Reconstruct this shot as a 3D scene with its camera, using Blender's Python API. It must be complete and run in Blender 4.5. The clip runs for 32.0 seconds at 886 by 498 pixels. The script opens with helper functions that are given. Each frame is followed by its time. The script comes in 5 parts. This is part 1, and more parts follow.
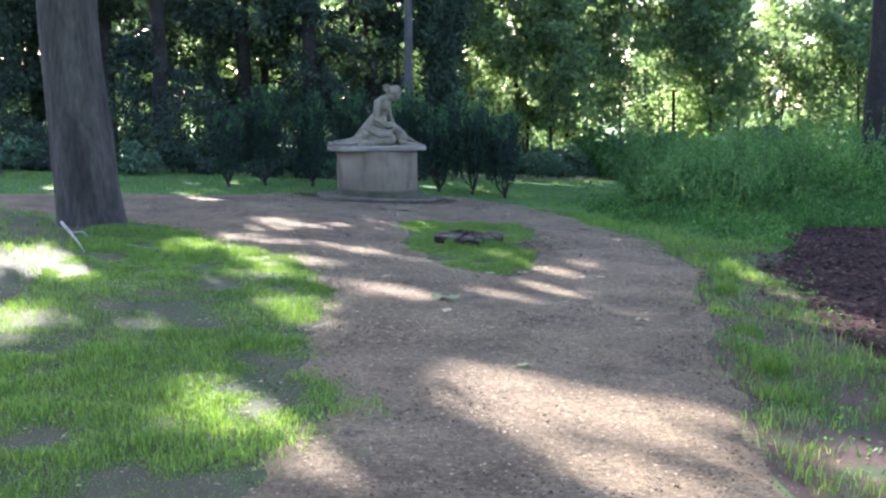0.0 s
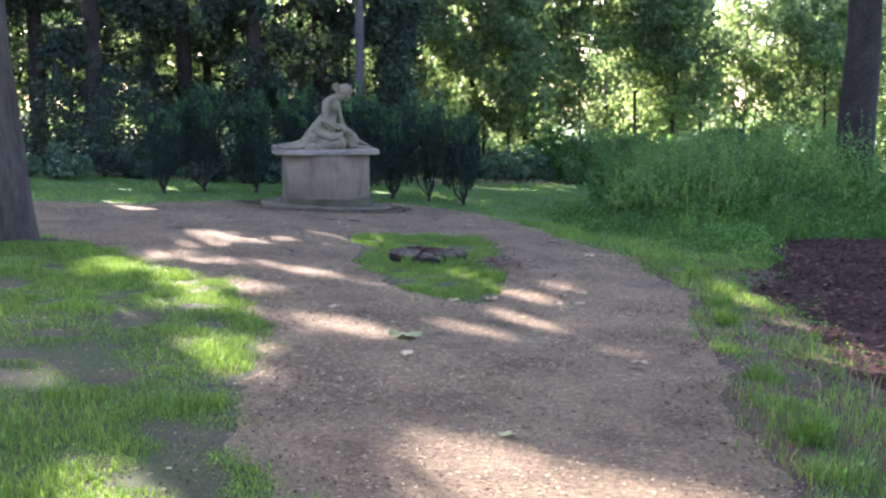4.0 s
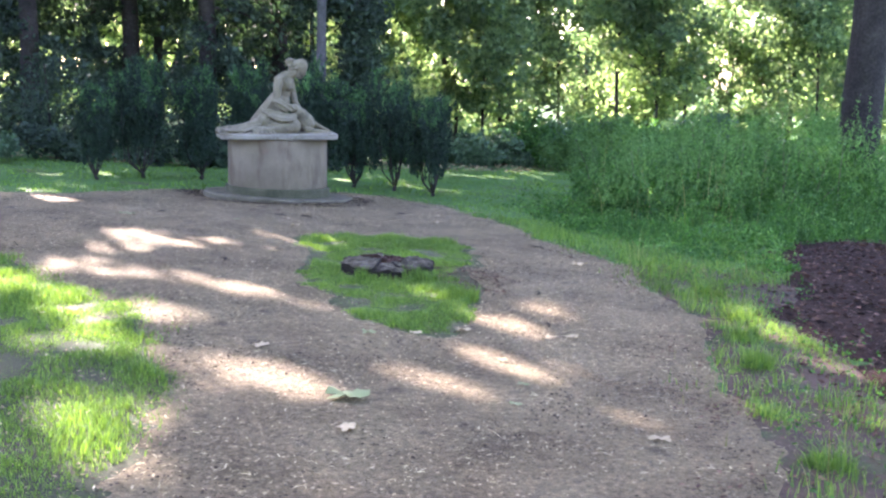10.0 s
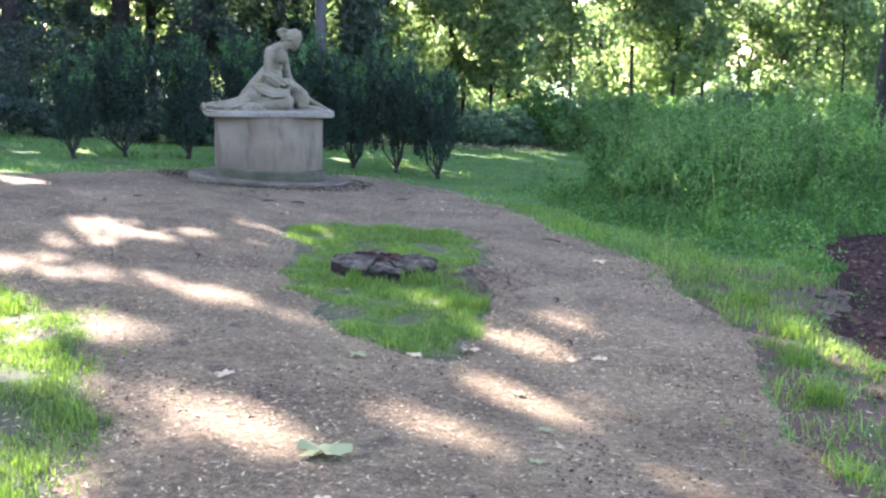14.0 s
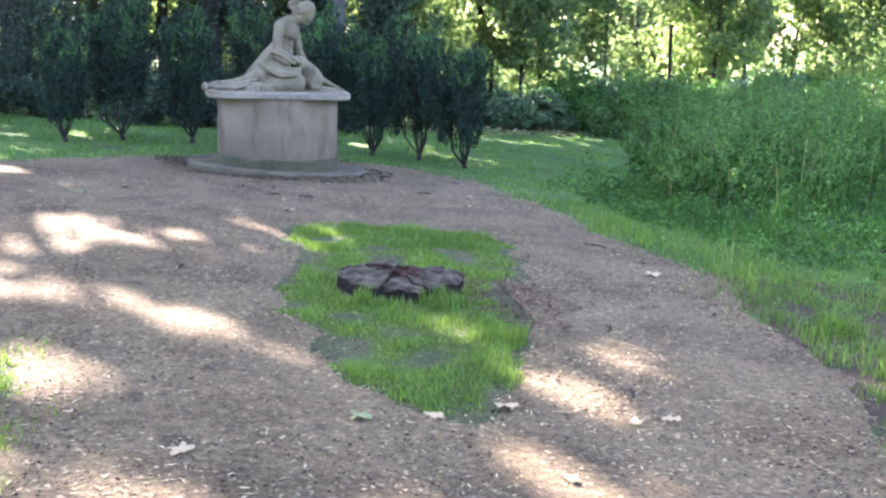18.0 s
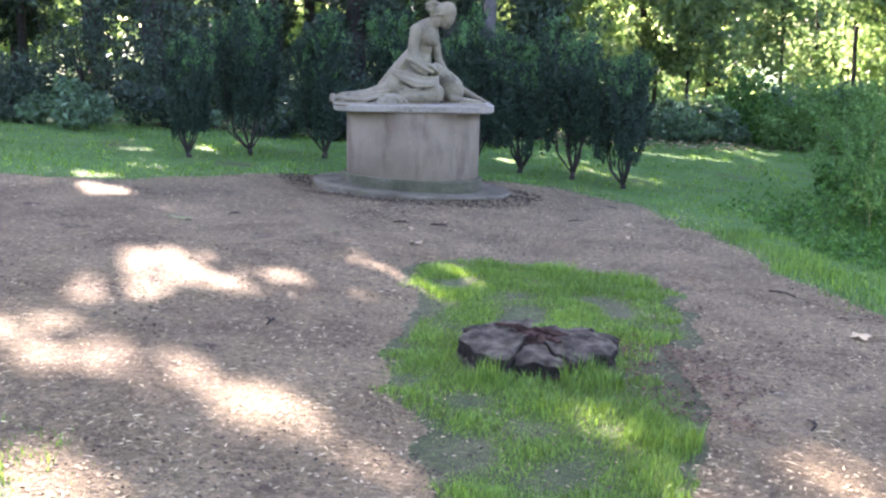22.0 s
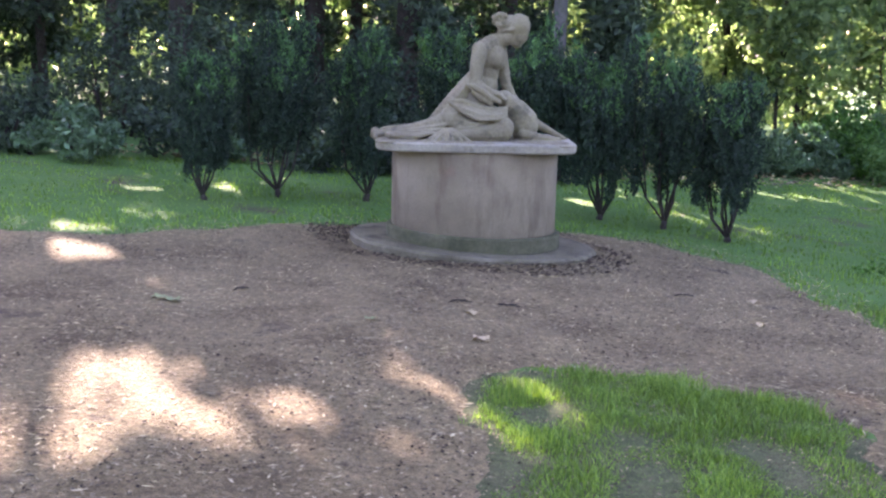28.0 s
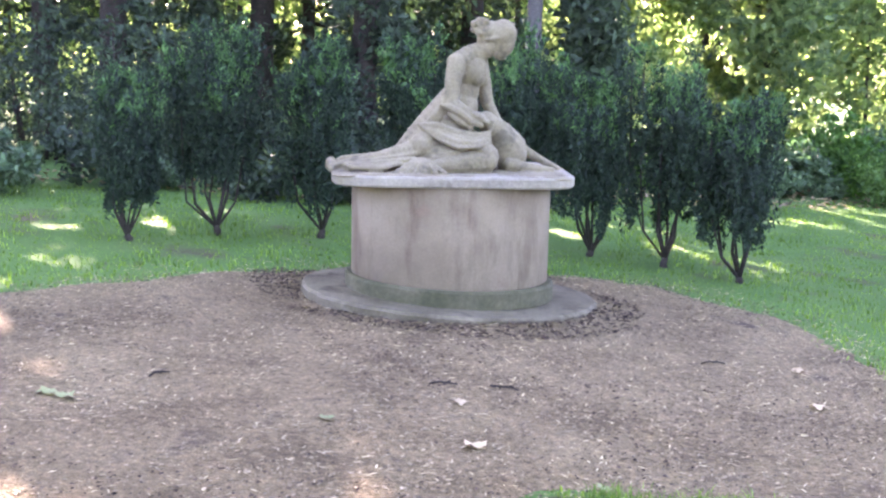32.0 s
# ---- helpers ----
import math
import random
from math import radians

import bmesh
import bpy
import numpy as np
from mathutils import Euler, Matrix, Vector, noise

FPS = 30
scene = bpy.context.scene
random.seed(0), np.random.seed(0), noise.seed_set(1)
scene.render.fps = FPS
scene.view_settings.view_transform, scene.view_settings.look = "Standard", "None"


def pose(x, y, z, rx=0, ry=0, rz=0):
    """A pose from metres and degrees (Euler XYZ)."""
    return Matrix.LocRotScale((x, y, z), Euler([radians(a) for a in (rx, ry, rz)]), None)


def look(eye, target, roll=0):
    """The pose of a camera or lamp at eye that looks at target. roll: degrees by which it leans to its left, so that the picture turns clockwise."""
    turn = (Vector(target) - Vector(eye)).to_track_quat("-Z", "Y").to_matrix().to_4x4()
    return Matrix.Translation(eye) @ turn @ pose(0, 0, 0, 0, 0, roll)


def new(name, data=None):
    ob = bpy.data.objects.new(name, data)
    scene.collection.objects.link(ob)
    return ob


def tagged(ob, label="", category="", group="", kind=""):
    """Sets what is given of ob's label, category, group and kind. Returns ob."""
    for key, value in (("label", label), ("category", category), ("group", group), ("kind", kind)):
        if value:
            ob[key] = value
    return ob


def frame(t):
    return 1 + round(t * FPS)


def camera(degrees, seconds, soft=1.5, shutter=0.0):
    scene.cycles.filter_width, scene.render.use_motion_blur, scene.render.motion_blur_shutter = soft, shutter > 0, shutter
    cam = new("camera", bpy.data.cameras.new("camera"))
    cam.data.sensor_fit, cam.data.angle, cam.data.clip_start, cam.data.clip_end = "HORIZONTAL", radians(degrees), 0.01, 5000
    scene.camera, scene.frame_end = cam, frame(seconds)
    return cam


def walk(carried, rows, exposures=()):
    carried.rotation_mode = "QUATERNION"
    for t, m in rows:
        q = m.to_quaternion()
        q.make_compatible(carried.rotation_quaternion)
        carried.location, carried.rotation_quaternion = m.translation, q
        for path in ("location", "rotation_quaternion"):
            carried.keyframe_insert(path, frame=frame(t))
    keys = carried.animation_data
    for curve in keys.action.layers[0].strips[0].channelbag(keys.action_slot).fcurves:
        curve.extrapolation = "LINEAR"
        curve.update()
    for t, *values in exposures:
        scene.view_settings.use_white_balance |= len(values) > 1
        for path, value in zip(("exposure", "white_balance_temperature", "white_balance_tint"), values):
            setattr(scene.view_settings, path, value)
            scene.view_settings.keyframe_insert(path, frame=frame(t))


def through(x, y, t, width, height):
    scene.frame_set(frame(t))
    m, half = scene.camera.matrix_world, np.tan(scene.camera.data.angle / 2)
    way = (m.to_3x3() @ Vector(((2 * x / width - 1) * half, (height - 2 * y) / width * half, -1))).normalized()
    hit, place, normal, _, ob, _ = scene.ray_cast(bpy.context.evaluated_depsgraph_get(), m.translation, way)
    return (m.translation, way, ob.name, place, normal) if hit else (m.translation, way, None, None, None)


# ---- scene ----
cam = camera(42.3, 32.0, soft=2.4)
# seconds, eye, target, roll
PATH = [
    (0, (-2.051, -16.013, 1.435), (-1.688, -14.064, 1.173), -0.20),
    (0.5, (-1.986, -15.847, 1.422), (-1.616, -13.900, 1.154), -0.33),
    (1, (-1.988, -15.701, 1.428), (-1.594, -13.760, 1.150), -0.18),
    (1.5, (-2.002, -15.552, 1.438), (-1.578, -13.618, 1.155), -0.01),
    (2, (-1.951, -15.401, 1.436), (-1.513, -13.470, 1.156), 0.04),
    (2.5, (-1.888, -15.268, 1.447), (-1.449, -13.336, 1.170), 0.01),
    (3, (-1.874, -15.124, 1.439), (-1.428, -13.193, 1.171), -0.02),
    (3.5, (-1.893, -14.939, 1.438), (-1.439, -13.009, 1.173), 0.15),
    (4, (-1.871, -14.793, 1.441), (-1.424, -12.861, 1.178), 0.06),
    (4.5, (-1.800, -14.650, 1.447), (-1.371, -12.715, 1.180), -0.08),
    (6.5, (-1.684, -14.100, 1.444), (-1.242, -12.170, 1.164), 0.48),
    (7, (-1.630, -13.973, 1.461), (-1.190, -12.043, 1.174), 0.64),
    (7.5, (-1.590, -13.861, 1.459), (-1.147, -11.932, 1.172), 0.51),
    (8, (-1.584, -13.749, 1.465), (-1.130, -11.823, 1.175), 0.69),
    (8.5, (-1.591, -13.606, 1.470), (-1.119, -11.684, 1.177), 0.88),
    (9, (-1.551, -13.458, 1.457), (-1.067, -11.540, 1.164), 0.86),
    (9.5, (-1.476, -13.313, 1.466), (-0.990, -11.396, 1.166), 0.92),
    (10, (-1.438, -13.193, 1.461), (-0.943, -11.279, 1.160), 0.92),
    (10.5, (-1.452, -13.034, 1.457), (-0.940, -11.125, 1.152), 1.23),
    (11, (-1.461, -12.887, 1.458), (-0.936, -10.982, 1.146), 1.20),
    (11.5, (-1.399, -12.798, 1.458), (-0.880, -10.893, 1.140), 1.13),
    (12, (-1.328, -12.699, 1.457), (-0.820, -10.792, 1.131), 1.11),
    (12.5, (-1.283, -12.544, 1.448), (-0.778, -10.637, 1.117), 1.23),
    (13, (-1.271, -12.370, 1.444), (-0.760, -10.466, 1.107), 1.31),
    (13.5, (-1.245, -12.249, 1.434), (-0.738, -10.344, 1.095), 1.39),
    (14, (-1.166, -12.151, 1.447), (-0.681, -10.241, 1.102), 1.38),
    (14.5, (-1.103, -12.043, 1.447), (-0.633, -10.131, 1.099), 1.39),
    (16.5, (-0.947, -11.417, 1.431), (-0.479, -9.509, 1.059), 1.66),
    (17, (-0.906, -11.267, 1.417), (-0.450, -9.355, 1.043), 1.70),
    (17.5, (-0.913, -11.085, 1.429), (-0.456, -9.176, 1.046), 1.83),
    (18, (-0.890, -10.942, 1.414), (-0.446, -9.029, 1.033), 1.90),
    (18.5, (-0.816, -10.785, 1.413), (-0.398, -8.868, 1.028), 1.99),
    (19, (-0.746, -10.656, 1.406), (-0.352, -8.733, 1.024), 1.78),
    (19.5, (-0.712, -10.506, 1.400), (-0.334, -8.578, 1.022), 1.93),
    (20, (-0.692, -10.340, 1.408), (-0.333, -8.408, 1.034), 1.97),
    (20.5, (-0.636, -10.179, 1.399), (-0.301, -8.242, 1.031), 1.87),
    (21, (-0.560, -10.022, 1.385), (-0.294, -8.074, 1.018), 1.67),
    (21.5, (-0.530, -9.844, 1.361), (-0.321, -7.889, 0.995), 1.44),
    (22, (-0.571, -9.679, 1.390), (-0.398, -7.723, 1.012), 1.35),
    (22.5, (-0.583, -9.600, 1.421), (-0.447, -7.640, 1.047), 1.23),
    (23, (-0.571, -9.394, 1.418), (-0.459, -7.430, 1.055), 0.84),
    (23.5, (-0.560, -9.191, 1.387), (-0.456, -7.224, 1.041), 0.77),
    (24, (-0.588, -9.006, 1.403), (-0.476, -7.040, 1.056), 0.95),
    (24.5, (-0.590, -8.830, 1.400), (-0.472, -6.862, 1.059), 0.82),
    (25, (-0.556, -8.647, 1.394), (-0.441, -6.679, 1.053), 0.69),
    (25.5, (-0.524, -8.481, 1.371), (-0.419, -6.512, 1.034), 0.71),
    (26, (-0.536, -8.312, 1.389), (-0.434, -6.345, 1.043), 0.80),
    (26.5, (-0.551, -8.175, 1.387), (-0.457, -6.208, 1.042), 1.01),
    (28.5, (-0.522, -7.542, 1.400), (-0.430, -5.576, 1.047), 1.77),
    (29, (-0.518, -7.379, 1.382), (-0.406, -5.412, 1.038), 1.71),
    (29.5, (-0.504, -7.174, 1.380), (-0.378, -5.208, 1.036), 1.68),
    (30, (-0.504, -7.000, 1.389), (-0.367, -5.035, 1.046), 1.52),
    (30.5, (-0.576, -6.826, 1.404), (-0.411, -4.862, 1.060), 1.64),
    (31, (-0.602, -6.662, 1.379), (-0.424, -4.698, 1.048), 1.65),
    (31.5, (-0.572, -6.485, 1.410), (-0.403, -4.521, 1.073), 1.59),
    (32, (-0.561, -6.349, 1.399), (-0.398, -4.384, 1.068), 1.38),
]
EXPOSURES = [(0, 2.9, 5650, 32), (2, 2.95, 5800, 36), (3, 3.05, 5950, 40), (4, 2.95, 6000, 41), (7, 3.15, 6050, 38), (9, 3.5, 6000, 38), (14, 3.52, 6000, 37), (18, 3.65, 6050, 37), (20, 3.65, 6100, 37), (23, 3.65, 6250, 43), (26, 3.6, 6300, 41), (28, 3.45, 6450, 46), (29, 3.55, 6550, 48), (30, 3.75, 6550, 46), (32, 4.35, 6650, 47)]
walk(cam, [(t, look(eye, target, roll)) for t, eye, target, roll in PATH], EXPOSURES)

# ---- light ----
SUN_EL, SUN_AZ = 28.0, -16.7          # degrees above the ground; degrees from +y towards +x
TO_SUN = Vector((math.sin(radians(SUN_AZ)) * math.cos(radians(SUN_EL)), math.cos(radians(SUN_AZ)) * math.cos(radians(SUN_EL)), math.sin(radians(SUN_EL))))
world = bpy.data.worlds.new("sky")
scene.world = world
world.use_nodes = True
wn = world.node_tree
sky = wn.nodes.new("ShaderNodeTexSky")
sky.sky_type = "NISHITA"
sky.sun_disc = False
sky.sun_elevation, sky.sun_rotation = radians(SUN_EL), radians(SUN_AZ)
sky.air_density, sky.dust_density, sky.ozone_density = 1.0, 1.6, 1.0
wn.links.new(sky.outputs[0], wn.nodes["Background"].inputs[0])
wn.nodes["Background"].inputs[1].default_value = 0.13
sun_data = bpy.data.lights.new("sun", "SUN")
sun_data.energy, sun_data.angle, sun_data.color = 4.7, radians(0.55), (1.0, 0.935, 0.72)
sun = new("sun", sun_data)
sun.matrix_world = look(TO_SUN * 60, (0, 0, 0))

# ---- materials ----
def material(name, rough=0.9):
    m = bpy.data.materials.new(name)
    m.use_nodes = True
    nt = m.node_tree
    b = nt.nodes["Principled BSDF"]
    b.inputs["Roughness"].default_value = rough
    b.inputs["Specular IOR Level"].default_value = 0.25
    return m, nt, b


def node(nt, kind, **inputs):
    n = nt.nodes.new(kind)
    for k, v in inputs.items():
        n.inputs[k].default_value = v
    return n


def coords(nt):
    return nt.nodes.new("ShaderNodeNewGeometry").outputs["Position"]


def noise_tex(nt, vec, scale, detail=4.0, rough=0.6):
    n = node(nt, "ShaderNodeTexNoise", Scale=scale, Detail=detail, Roughness=rough)
    nt.links.new(vec, n.inputs["Vector"])
    return n.outputs["Fac"]


def ramp(nt, fac, stops):
    r = nt.nodes.new("ShaderNodeValToRGB")
    els = r.color_ramp.elements
    while len(els) < len(stops):
        els.new(0.5)
    for e, (p, c) in zip(els, stops):
        e.position, e.color = p, (*c, 1)
    nt.links.new(fac, r.inputs[0])
    return r.outputs[0]


def mix(nt, fac, a, b, mode="MIX"):
    m = nt.nodes.new("ShaderNodeMix")
    m.data_type, m.blend_type = "RGBA", mode
    if isinstance(fac, float):
        m.inputs[0].default_value = fac
    else:
        nt.links.new(fac, m.inputs[0])
    for sock, v in ((m.inputs[6], a), (m.inputs[7], b)):
        if isinstance(v, tuple):
            sock.default_value = (*v, 1)
        else:
            nt.links.new(v, sock)
    return m.outputs[2]


def bump(nt, b, height, strength, distance):
    n = nt.nodes.new("ShaderNodeBump")
    n.inputs["Strength"].default_value, n.inputs["Distance"].default_value = strength, distance
    nt.links.new(height, n.inputs["Height"])
    nt.links.new(n.outputs[0], b.inputs["Normal"])


def grainy(name, dark, mid, light, big, fine, rough=0.92, relief=0.4, depth=0.01, spots=None, speck=0.75, mottle=0.0, stretch=1.0):
    """Earth, stone, bark: three tones at two scales, with fine relief."""
    m, nt, b = material(name, rough)
    p = coords(nt)
    if stretch != 1.0:
        mp = nt.nodes.new("ShaderNodeMapping")
        mp.inputs["Scale"].default_value = (1, 1, stretch)
        nt.links.new(p, mp.inputs[0])
        p = mp.outputs[0]
    base = ramp(nt, noise_tex(nt, p, big, 5, 0.62), [(0.25, dark), (0.5, mid), (0.78, light)])
    grain = noise_tex(nt, p, fine, 6, 0.72)
    col = mix(nt, speck, base, ramp(nt, grain, [(0.3, (0.42, 0.42, 0.42)), (0.52, (0.95, 0.95, 0.95)), (0.72, (1.5, 1.5, 1.5))]), "MULTIPLY")
    if mottle:
        col = mix(nt, 0.8, col, ramp(nt, noise_tex(nt, p, mottle, 4, 0.75), [(0.32, (0.5, 0.48, 0.46)), (0.5, (0.95, 0.95, 0.95)), (0.68, (1.55, 1.5, 1.45))]), "MULTIPLY")
    if spots:
        col = mix(nt, ramp(nt, noise_tex(nt, p, spots[1], 3, 0.6), [(spots[2], (0, 0, 0)), (spots[2] + 0.12, (1, 1, 1))]), col, spots[0])
    nt.links.new(col, b.inputs["Base Color"])
    bump(nt, b, grain, relief, depth)
    return m


def stone(name, dark, mid, light, stain):
    """Dressed stone with soft blotches and streaks that run down it."""
    m, nt, bs = material(name, 0.85)
    p = coords(nt)
    col = ramp(nt, noise_tex(nt, p, 2.2, 5, 0.6), [(0.25, dark), (0.5, mid), (0.78, light)])
    mp = nt.nodes.new("ShaderNodeMapping")
    mp.inputs["Scale"].default_value = (1.0, 1.0, 0.22)
    nt.links.new(p, mp.inputs[0])
    col = mix(nt, ramp(nt, noise_tex(nt, mp.outputs[0], 7.0, 5, 0.65), [(0.50, (0, 0, 0)), (0.70, (0.85, 0.85, 0.85))]), col, stain)
    col = mix(nt, ramp(nt, noise_tex(nt, p, 3.2, 4, 0.6), [(0.60, (0, 0, 0)), (0.72, (0.6, 0.6, 0.6))]), col, (0.19, 0.115, 0.085))
    grain = noise_tex(nt, p, 90, 5, 0.7)
    col = mix(nt, 0.25, col, ramp(nt, grain, [(0.3, (0.5, 0.5, 0.5)), (0.7, (1.4, 1.4, 1.4))]), "MULTIPLY")
    nt.links.new(col, bs.inputs["Base Color"])
    bump(nt, bs, grain, 0.25, 0.004)
    return m


def cut_wood():
    """Old stump: greyed cut face on top, dark bark and rot down the sides."""
    m, nt, bs = material("weathered_stump_wood", 0.9)
    g = nt.nodes.new("ShaderNodeNewGeometry")
    p = g.outputs["Position"]
    top = ramp(nt, noise_tex(nt, p, 12, 5, 0.65), [(0.36, (0.030, 0.024, 0.016)), (0.5, (0.086, 0.071, 0.050)), (0.68, (0.19, 0.162, 0.116))])
    side = ramp(nt, noise_tex(nt, p, 16, 5, 0.65), [(0.3, (0.012, 0.010, 0.008)), (0.7, (0.045, 0.034, 0.027))])
    sep = nt.nodes.new("ShaderNodeSeparateXYZ")
    nt.links.new(g.outputs["True Normal"], sep.inputs[0])
    nt.links.new(mix(nt, ramp(nt, sep.outputs[2], [(0.35, (0, 0, 0)), (0.75, (1, 1, 1))]), side, top), bs.inputs["Base Color"])
    bump(nt, bs, noise_tex(nt, p, 42, 6, 0.75), 1.0, 0.03)
    return m


def leafy(name, dark, light, through, gloss=0.45, translucent=0.45, patch=0.6):
    """Leaves: two greens that vary leaf by leaf and patch by patch; light shines through."""
    m, nt, b = material(name, gloss)
    b.inputs["Specular IOR Level"].default_value = 0.3
    g = nt.nodes.new("ShaderNodeNewGeometry")
    col = ramp(nt, g.outputs["Random Per Island"], [(0.0, dark), (0.75, light), (1.0, tuple(min(1, v * 1.5) for v in light))])
    col = mix(nt, 0.6, col, ramp(nt, noise_tex(nt, g.outputs["Position"], patch, 3), [(0.3, (0.5, 0.55, 0.6)), (0.7, (1.35, 1.3, 1.1))]), "MULTIPLY")
    nt.links.new(col, b.inputs["Base Color"])
    t = nt.nodes.new("ShaderNodeBsdfTranslucent")
    nt.links.new(mix(nt, 1.0, col, through, "MULTIPLY"), t.inputs[0])
    s = nt.nodes.new("ShaderNodeMixShader")
    s.inputs[0].default_value = translucent
    nt.links.new(b.outputs[0], s.inputs[1])
    nt.links.new(t.outputs[0], s.inputs[2])
    nt.links.new(s.outputs[0], nt.nodes["Material Output"].inputs[0])
    return m


M_EARTH = grainy("lawn_earth", (0.042, 0.108, 0.020), (0.062, 0.145, 0.030), (0.085, 0.145, 0.042), 1.3, 60, spots=((0.07, 0.062, 0.034), 1.5, 0.60))
M_VERGE = grainy("patchy_turf", (0.030, 0.044, 0.017), (0.052, 0.055, 0.027), (0.095, 0.076, 0.048), 1.8, 80, spots=((0.036, 0.058, 0.018), 2.2, 0.53))
M_ISLE = grainy("bare_island_earth", (0.048, 0.070, 0.026), (0.080, 0.096, 0.042), (0.135, 0.122, 0.070), 2.6, 90, relief=0.9, depth=0.014, spots=((0.11, 0.088, 0.054), 2.4, 0.64), mottle=30)
M_STRIP = grainy("reddish_strip_earth", (0.040, 0.030, 0.019), (0.078, 0.050, 0.036), (0.14, 0.086, 0.062), 2.2, 80, relief=0.7, depth=0.012, spots=((0.040, 0.064, 0.02), 2.6, 0.52))
M_GRAVEL = grainy("gravel", (0.105, 0.077, 0.044), (0.218, 0.165, 0.093), (0.325, 0.256, 0.147), 1.6, 110, relief=1.0, depth=0.018, spots=((0.080, 0.060, 0.042), 3.2, 0.62), speck=0.95, mottle=30)
M_MULCH = grainy("bark_mulch", (0.014, 0.008, 0.006), (0.034, 0.018, 0.014), (0.07, 0.04, 0.03), 2.0, 45, relief=0.9, depth=0.02)
M_MULCH.node_tree.nodes["Principled BSDF"].inputs["Specular IOR Level"].default_value = 0.08
M_STONE = stone("weathered_sandstone", (0.160, 0.126, 0.088), (0.228, 0.187, 0.132), (0.282, 0.241, 0.176), (0.110, 0.078, 0.052))
M_FIGURE = grainy("pale_carved_stone", (0.118, 0.100, 0.066), (0.200, 0.172, 0.114), (0.272, 0.240, 0.166), 5.0, 80, 0.8, 0.3, 0.003, spots=((0.105, 0.093, 0.064), 9.0, 0.57), speck=0.4)
M_SLAB = grainy("pale_stone_slab", (0.17, 0.15, 0.115), (0.27, 0.245, 0.195), (0.35, 0.325, 0.265), 5.0, 60, 0.8, 0.5, 0.008, spots=((0.13, 0.11, 0.08), 6.0, 0.60), speck=0.4)
M_MOSSY = grainy("mossy_stone", (0.045, 0.048, 0.026), (0.085, 0.085, 0.05), (0.14, 0.13, 0.085), 5.0, 50, 0.9, 0.5, 0.006, speck=0.5)
M_BASE = grainy("dirty_stone", (0.072, 0.062, 0.040), (0.142, 0.123, 0.083), (0.205, 0.180, 0.128), 3.5, 50, 0.9, 0.6, 0.008, spots=((0.06, 0.052, 0.036), 4.0, 0.58), speck=0.5)
M_BARK = grainy("bark", (0.035, 0.03, 0.025), (0.085, 0.074, 0.06), (0.15, 0.132, 0.108), 5.0, 26, 0.95, 1.0, 0.05, stretch=0.22)
M_DARKBARK = grainy("dark_bark", (0.02, 0.017, 0.015), (0.04, 0.034, 0.03), (0.07, 0.06, 0.05), 3.0, 24, 0.95, 0.8, 0.02)
M_GREYBARK = grainy("smooth_grey_bark", (0.065, 0.063, 0.063), (0.095, 0.09, 0.088), (0.14, 0.132, 0.125), 2.0, 30, 0.85, 0.3, 0.008)
M_STUMP = cut_wood()
M_ROT = grainy("crumbled_red_wood", (0.035, 0.018, 0.013), (0.07, 0.036, 0.026), (0.12, 0.07, 0.05), 20.0, 90, 0.95, 1.0, 0.02)
M_YEW = leafy("yew_needles", (0.011, 0.025, 0.020), (0.026, 0.054, 0.036), (1.0, 1.4, 0.7), 0.65, 0.22)
M_DARKLEAF = leafy("evergreen_leaves", (0.020, 0.035, 0.028), (0.050, 0.080, 0.056), (1.2, 1.5, 0.7), 0.7, 0.3)
M_SUNLEAF = leafy("broad_leaves", (0.075, 0.140, 0.078), (0.205, 0.282, 0.145), (1.42, 1.45, 0.92), 0.45, 0.64)
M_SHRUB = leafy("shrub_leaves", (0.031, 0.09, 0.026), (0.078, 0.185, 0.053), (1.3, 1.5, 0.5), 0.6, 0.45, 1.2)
# brighter copy of the shrub green; light on the leaves is put into it
M_SHRUBTIP = leafy("brightened_shrub_leaves", (0.072, 0.175, 0.053), (0.158, 0.285, 0.103), (1.2, 1.3, 0.6), 0.6, 0.5, 1.2)
M_IVY = leafy("ground_ivy", (0.04, 0.085, 0.05), (0.10, 0.17, 0.10), (1.0, 1.3, 0.7), 0.4, 0.3)
M_YEWTIP = leafy("young_yew_shoots", (0.032, 0.090, 0.046), (0.080, 0.180, 0.076), (1.2, 1.5, 0.5), 0.5, 0.35)
M_GRASS = leafy("grass_blades", (0.062, 0.138, 0.034), (0.158, 0.268, 0.068), (1.5, 1.48, 0.5), 0.55, 0.45, 0.9)
M_LAWN = leafy("mown_grass_blades", (0.066, 0.152, 0.034), (0.145, 0.258, 0.064), (1.45, 1.45, 0.5), 0.6, 0.45, 0.7)
M_DRYGRASS = leafy("dry_grass_blades", (0.14, 0.17, 0.05), (0.30, 0.28, 0.13), (1.2, 1.2, 0.6), 0.6, 0.4)
M_DRYSTEM = grainy("dry_stems", (0.08, 0.07, 0.045), (0.15, 0.13, 0.085), (0.24, 0.20, 0.14), 6.0, 60, 0.9, 0.3, 0.004)
M_PALEWOOD = grainy("bleached_wood", (0.22, 0.20, 0.16), (0.34, 0.31, 0.26), (0.42, 0.39, 0.33), 6.0, 60, 0.85, 0.4, 0.005)
M_LITTER = leafy("dead_leaves", (0.075, 0.052, 0.036), (0.40, 0.31, 0.20), (1, 0.8, 0.5), 0.8, 0.1)
M_CRUMB = leafy("dark_bark_bits", (0.02, 0.014, 0.011), (0.07, 0.048, 0.036), (1, 1, 1), 0.9, 0.0)
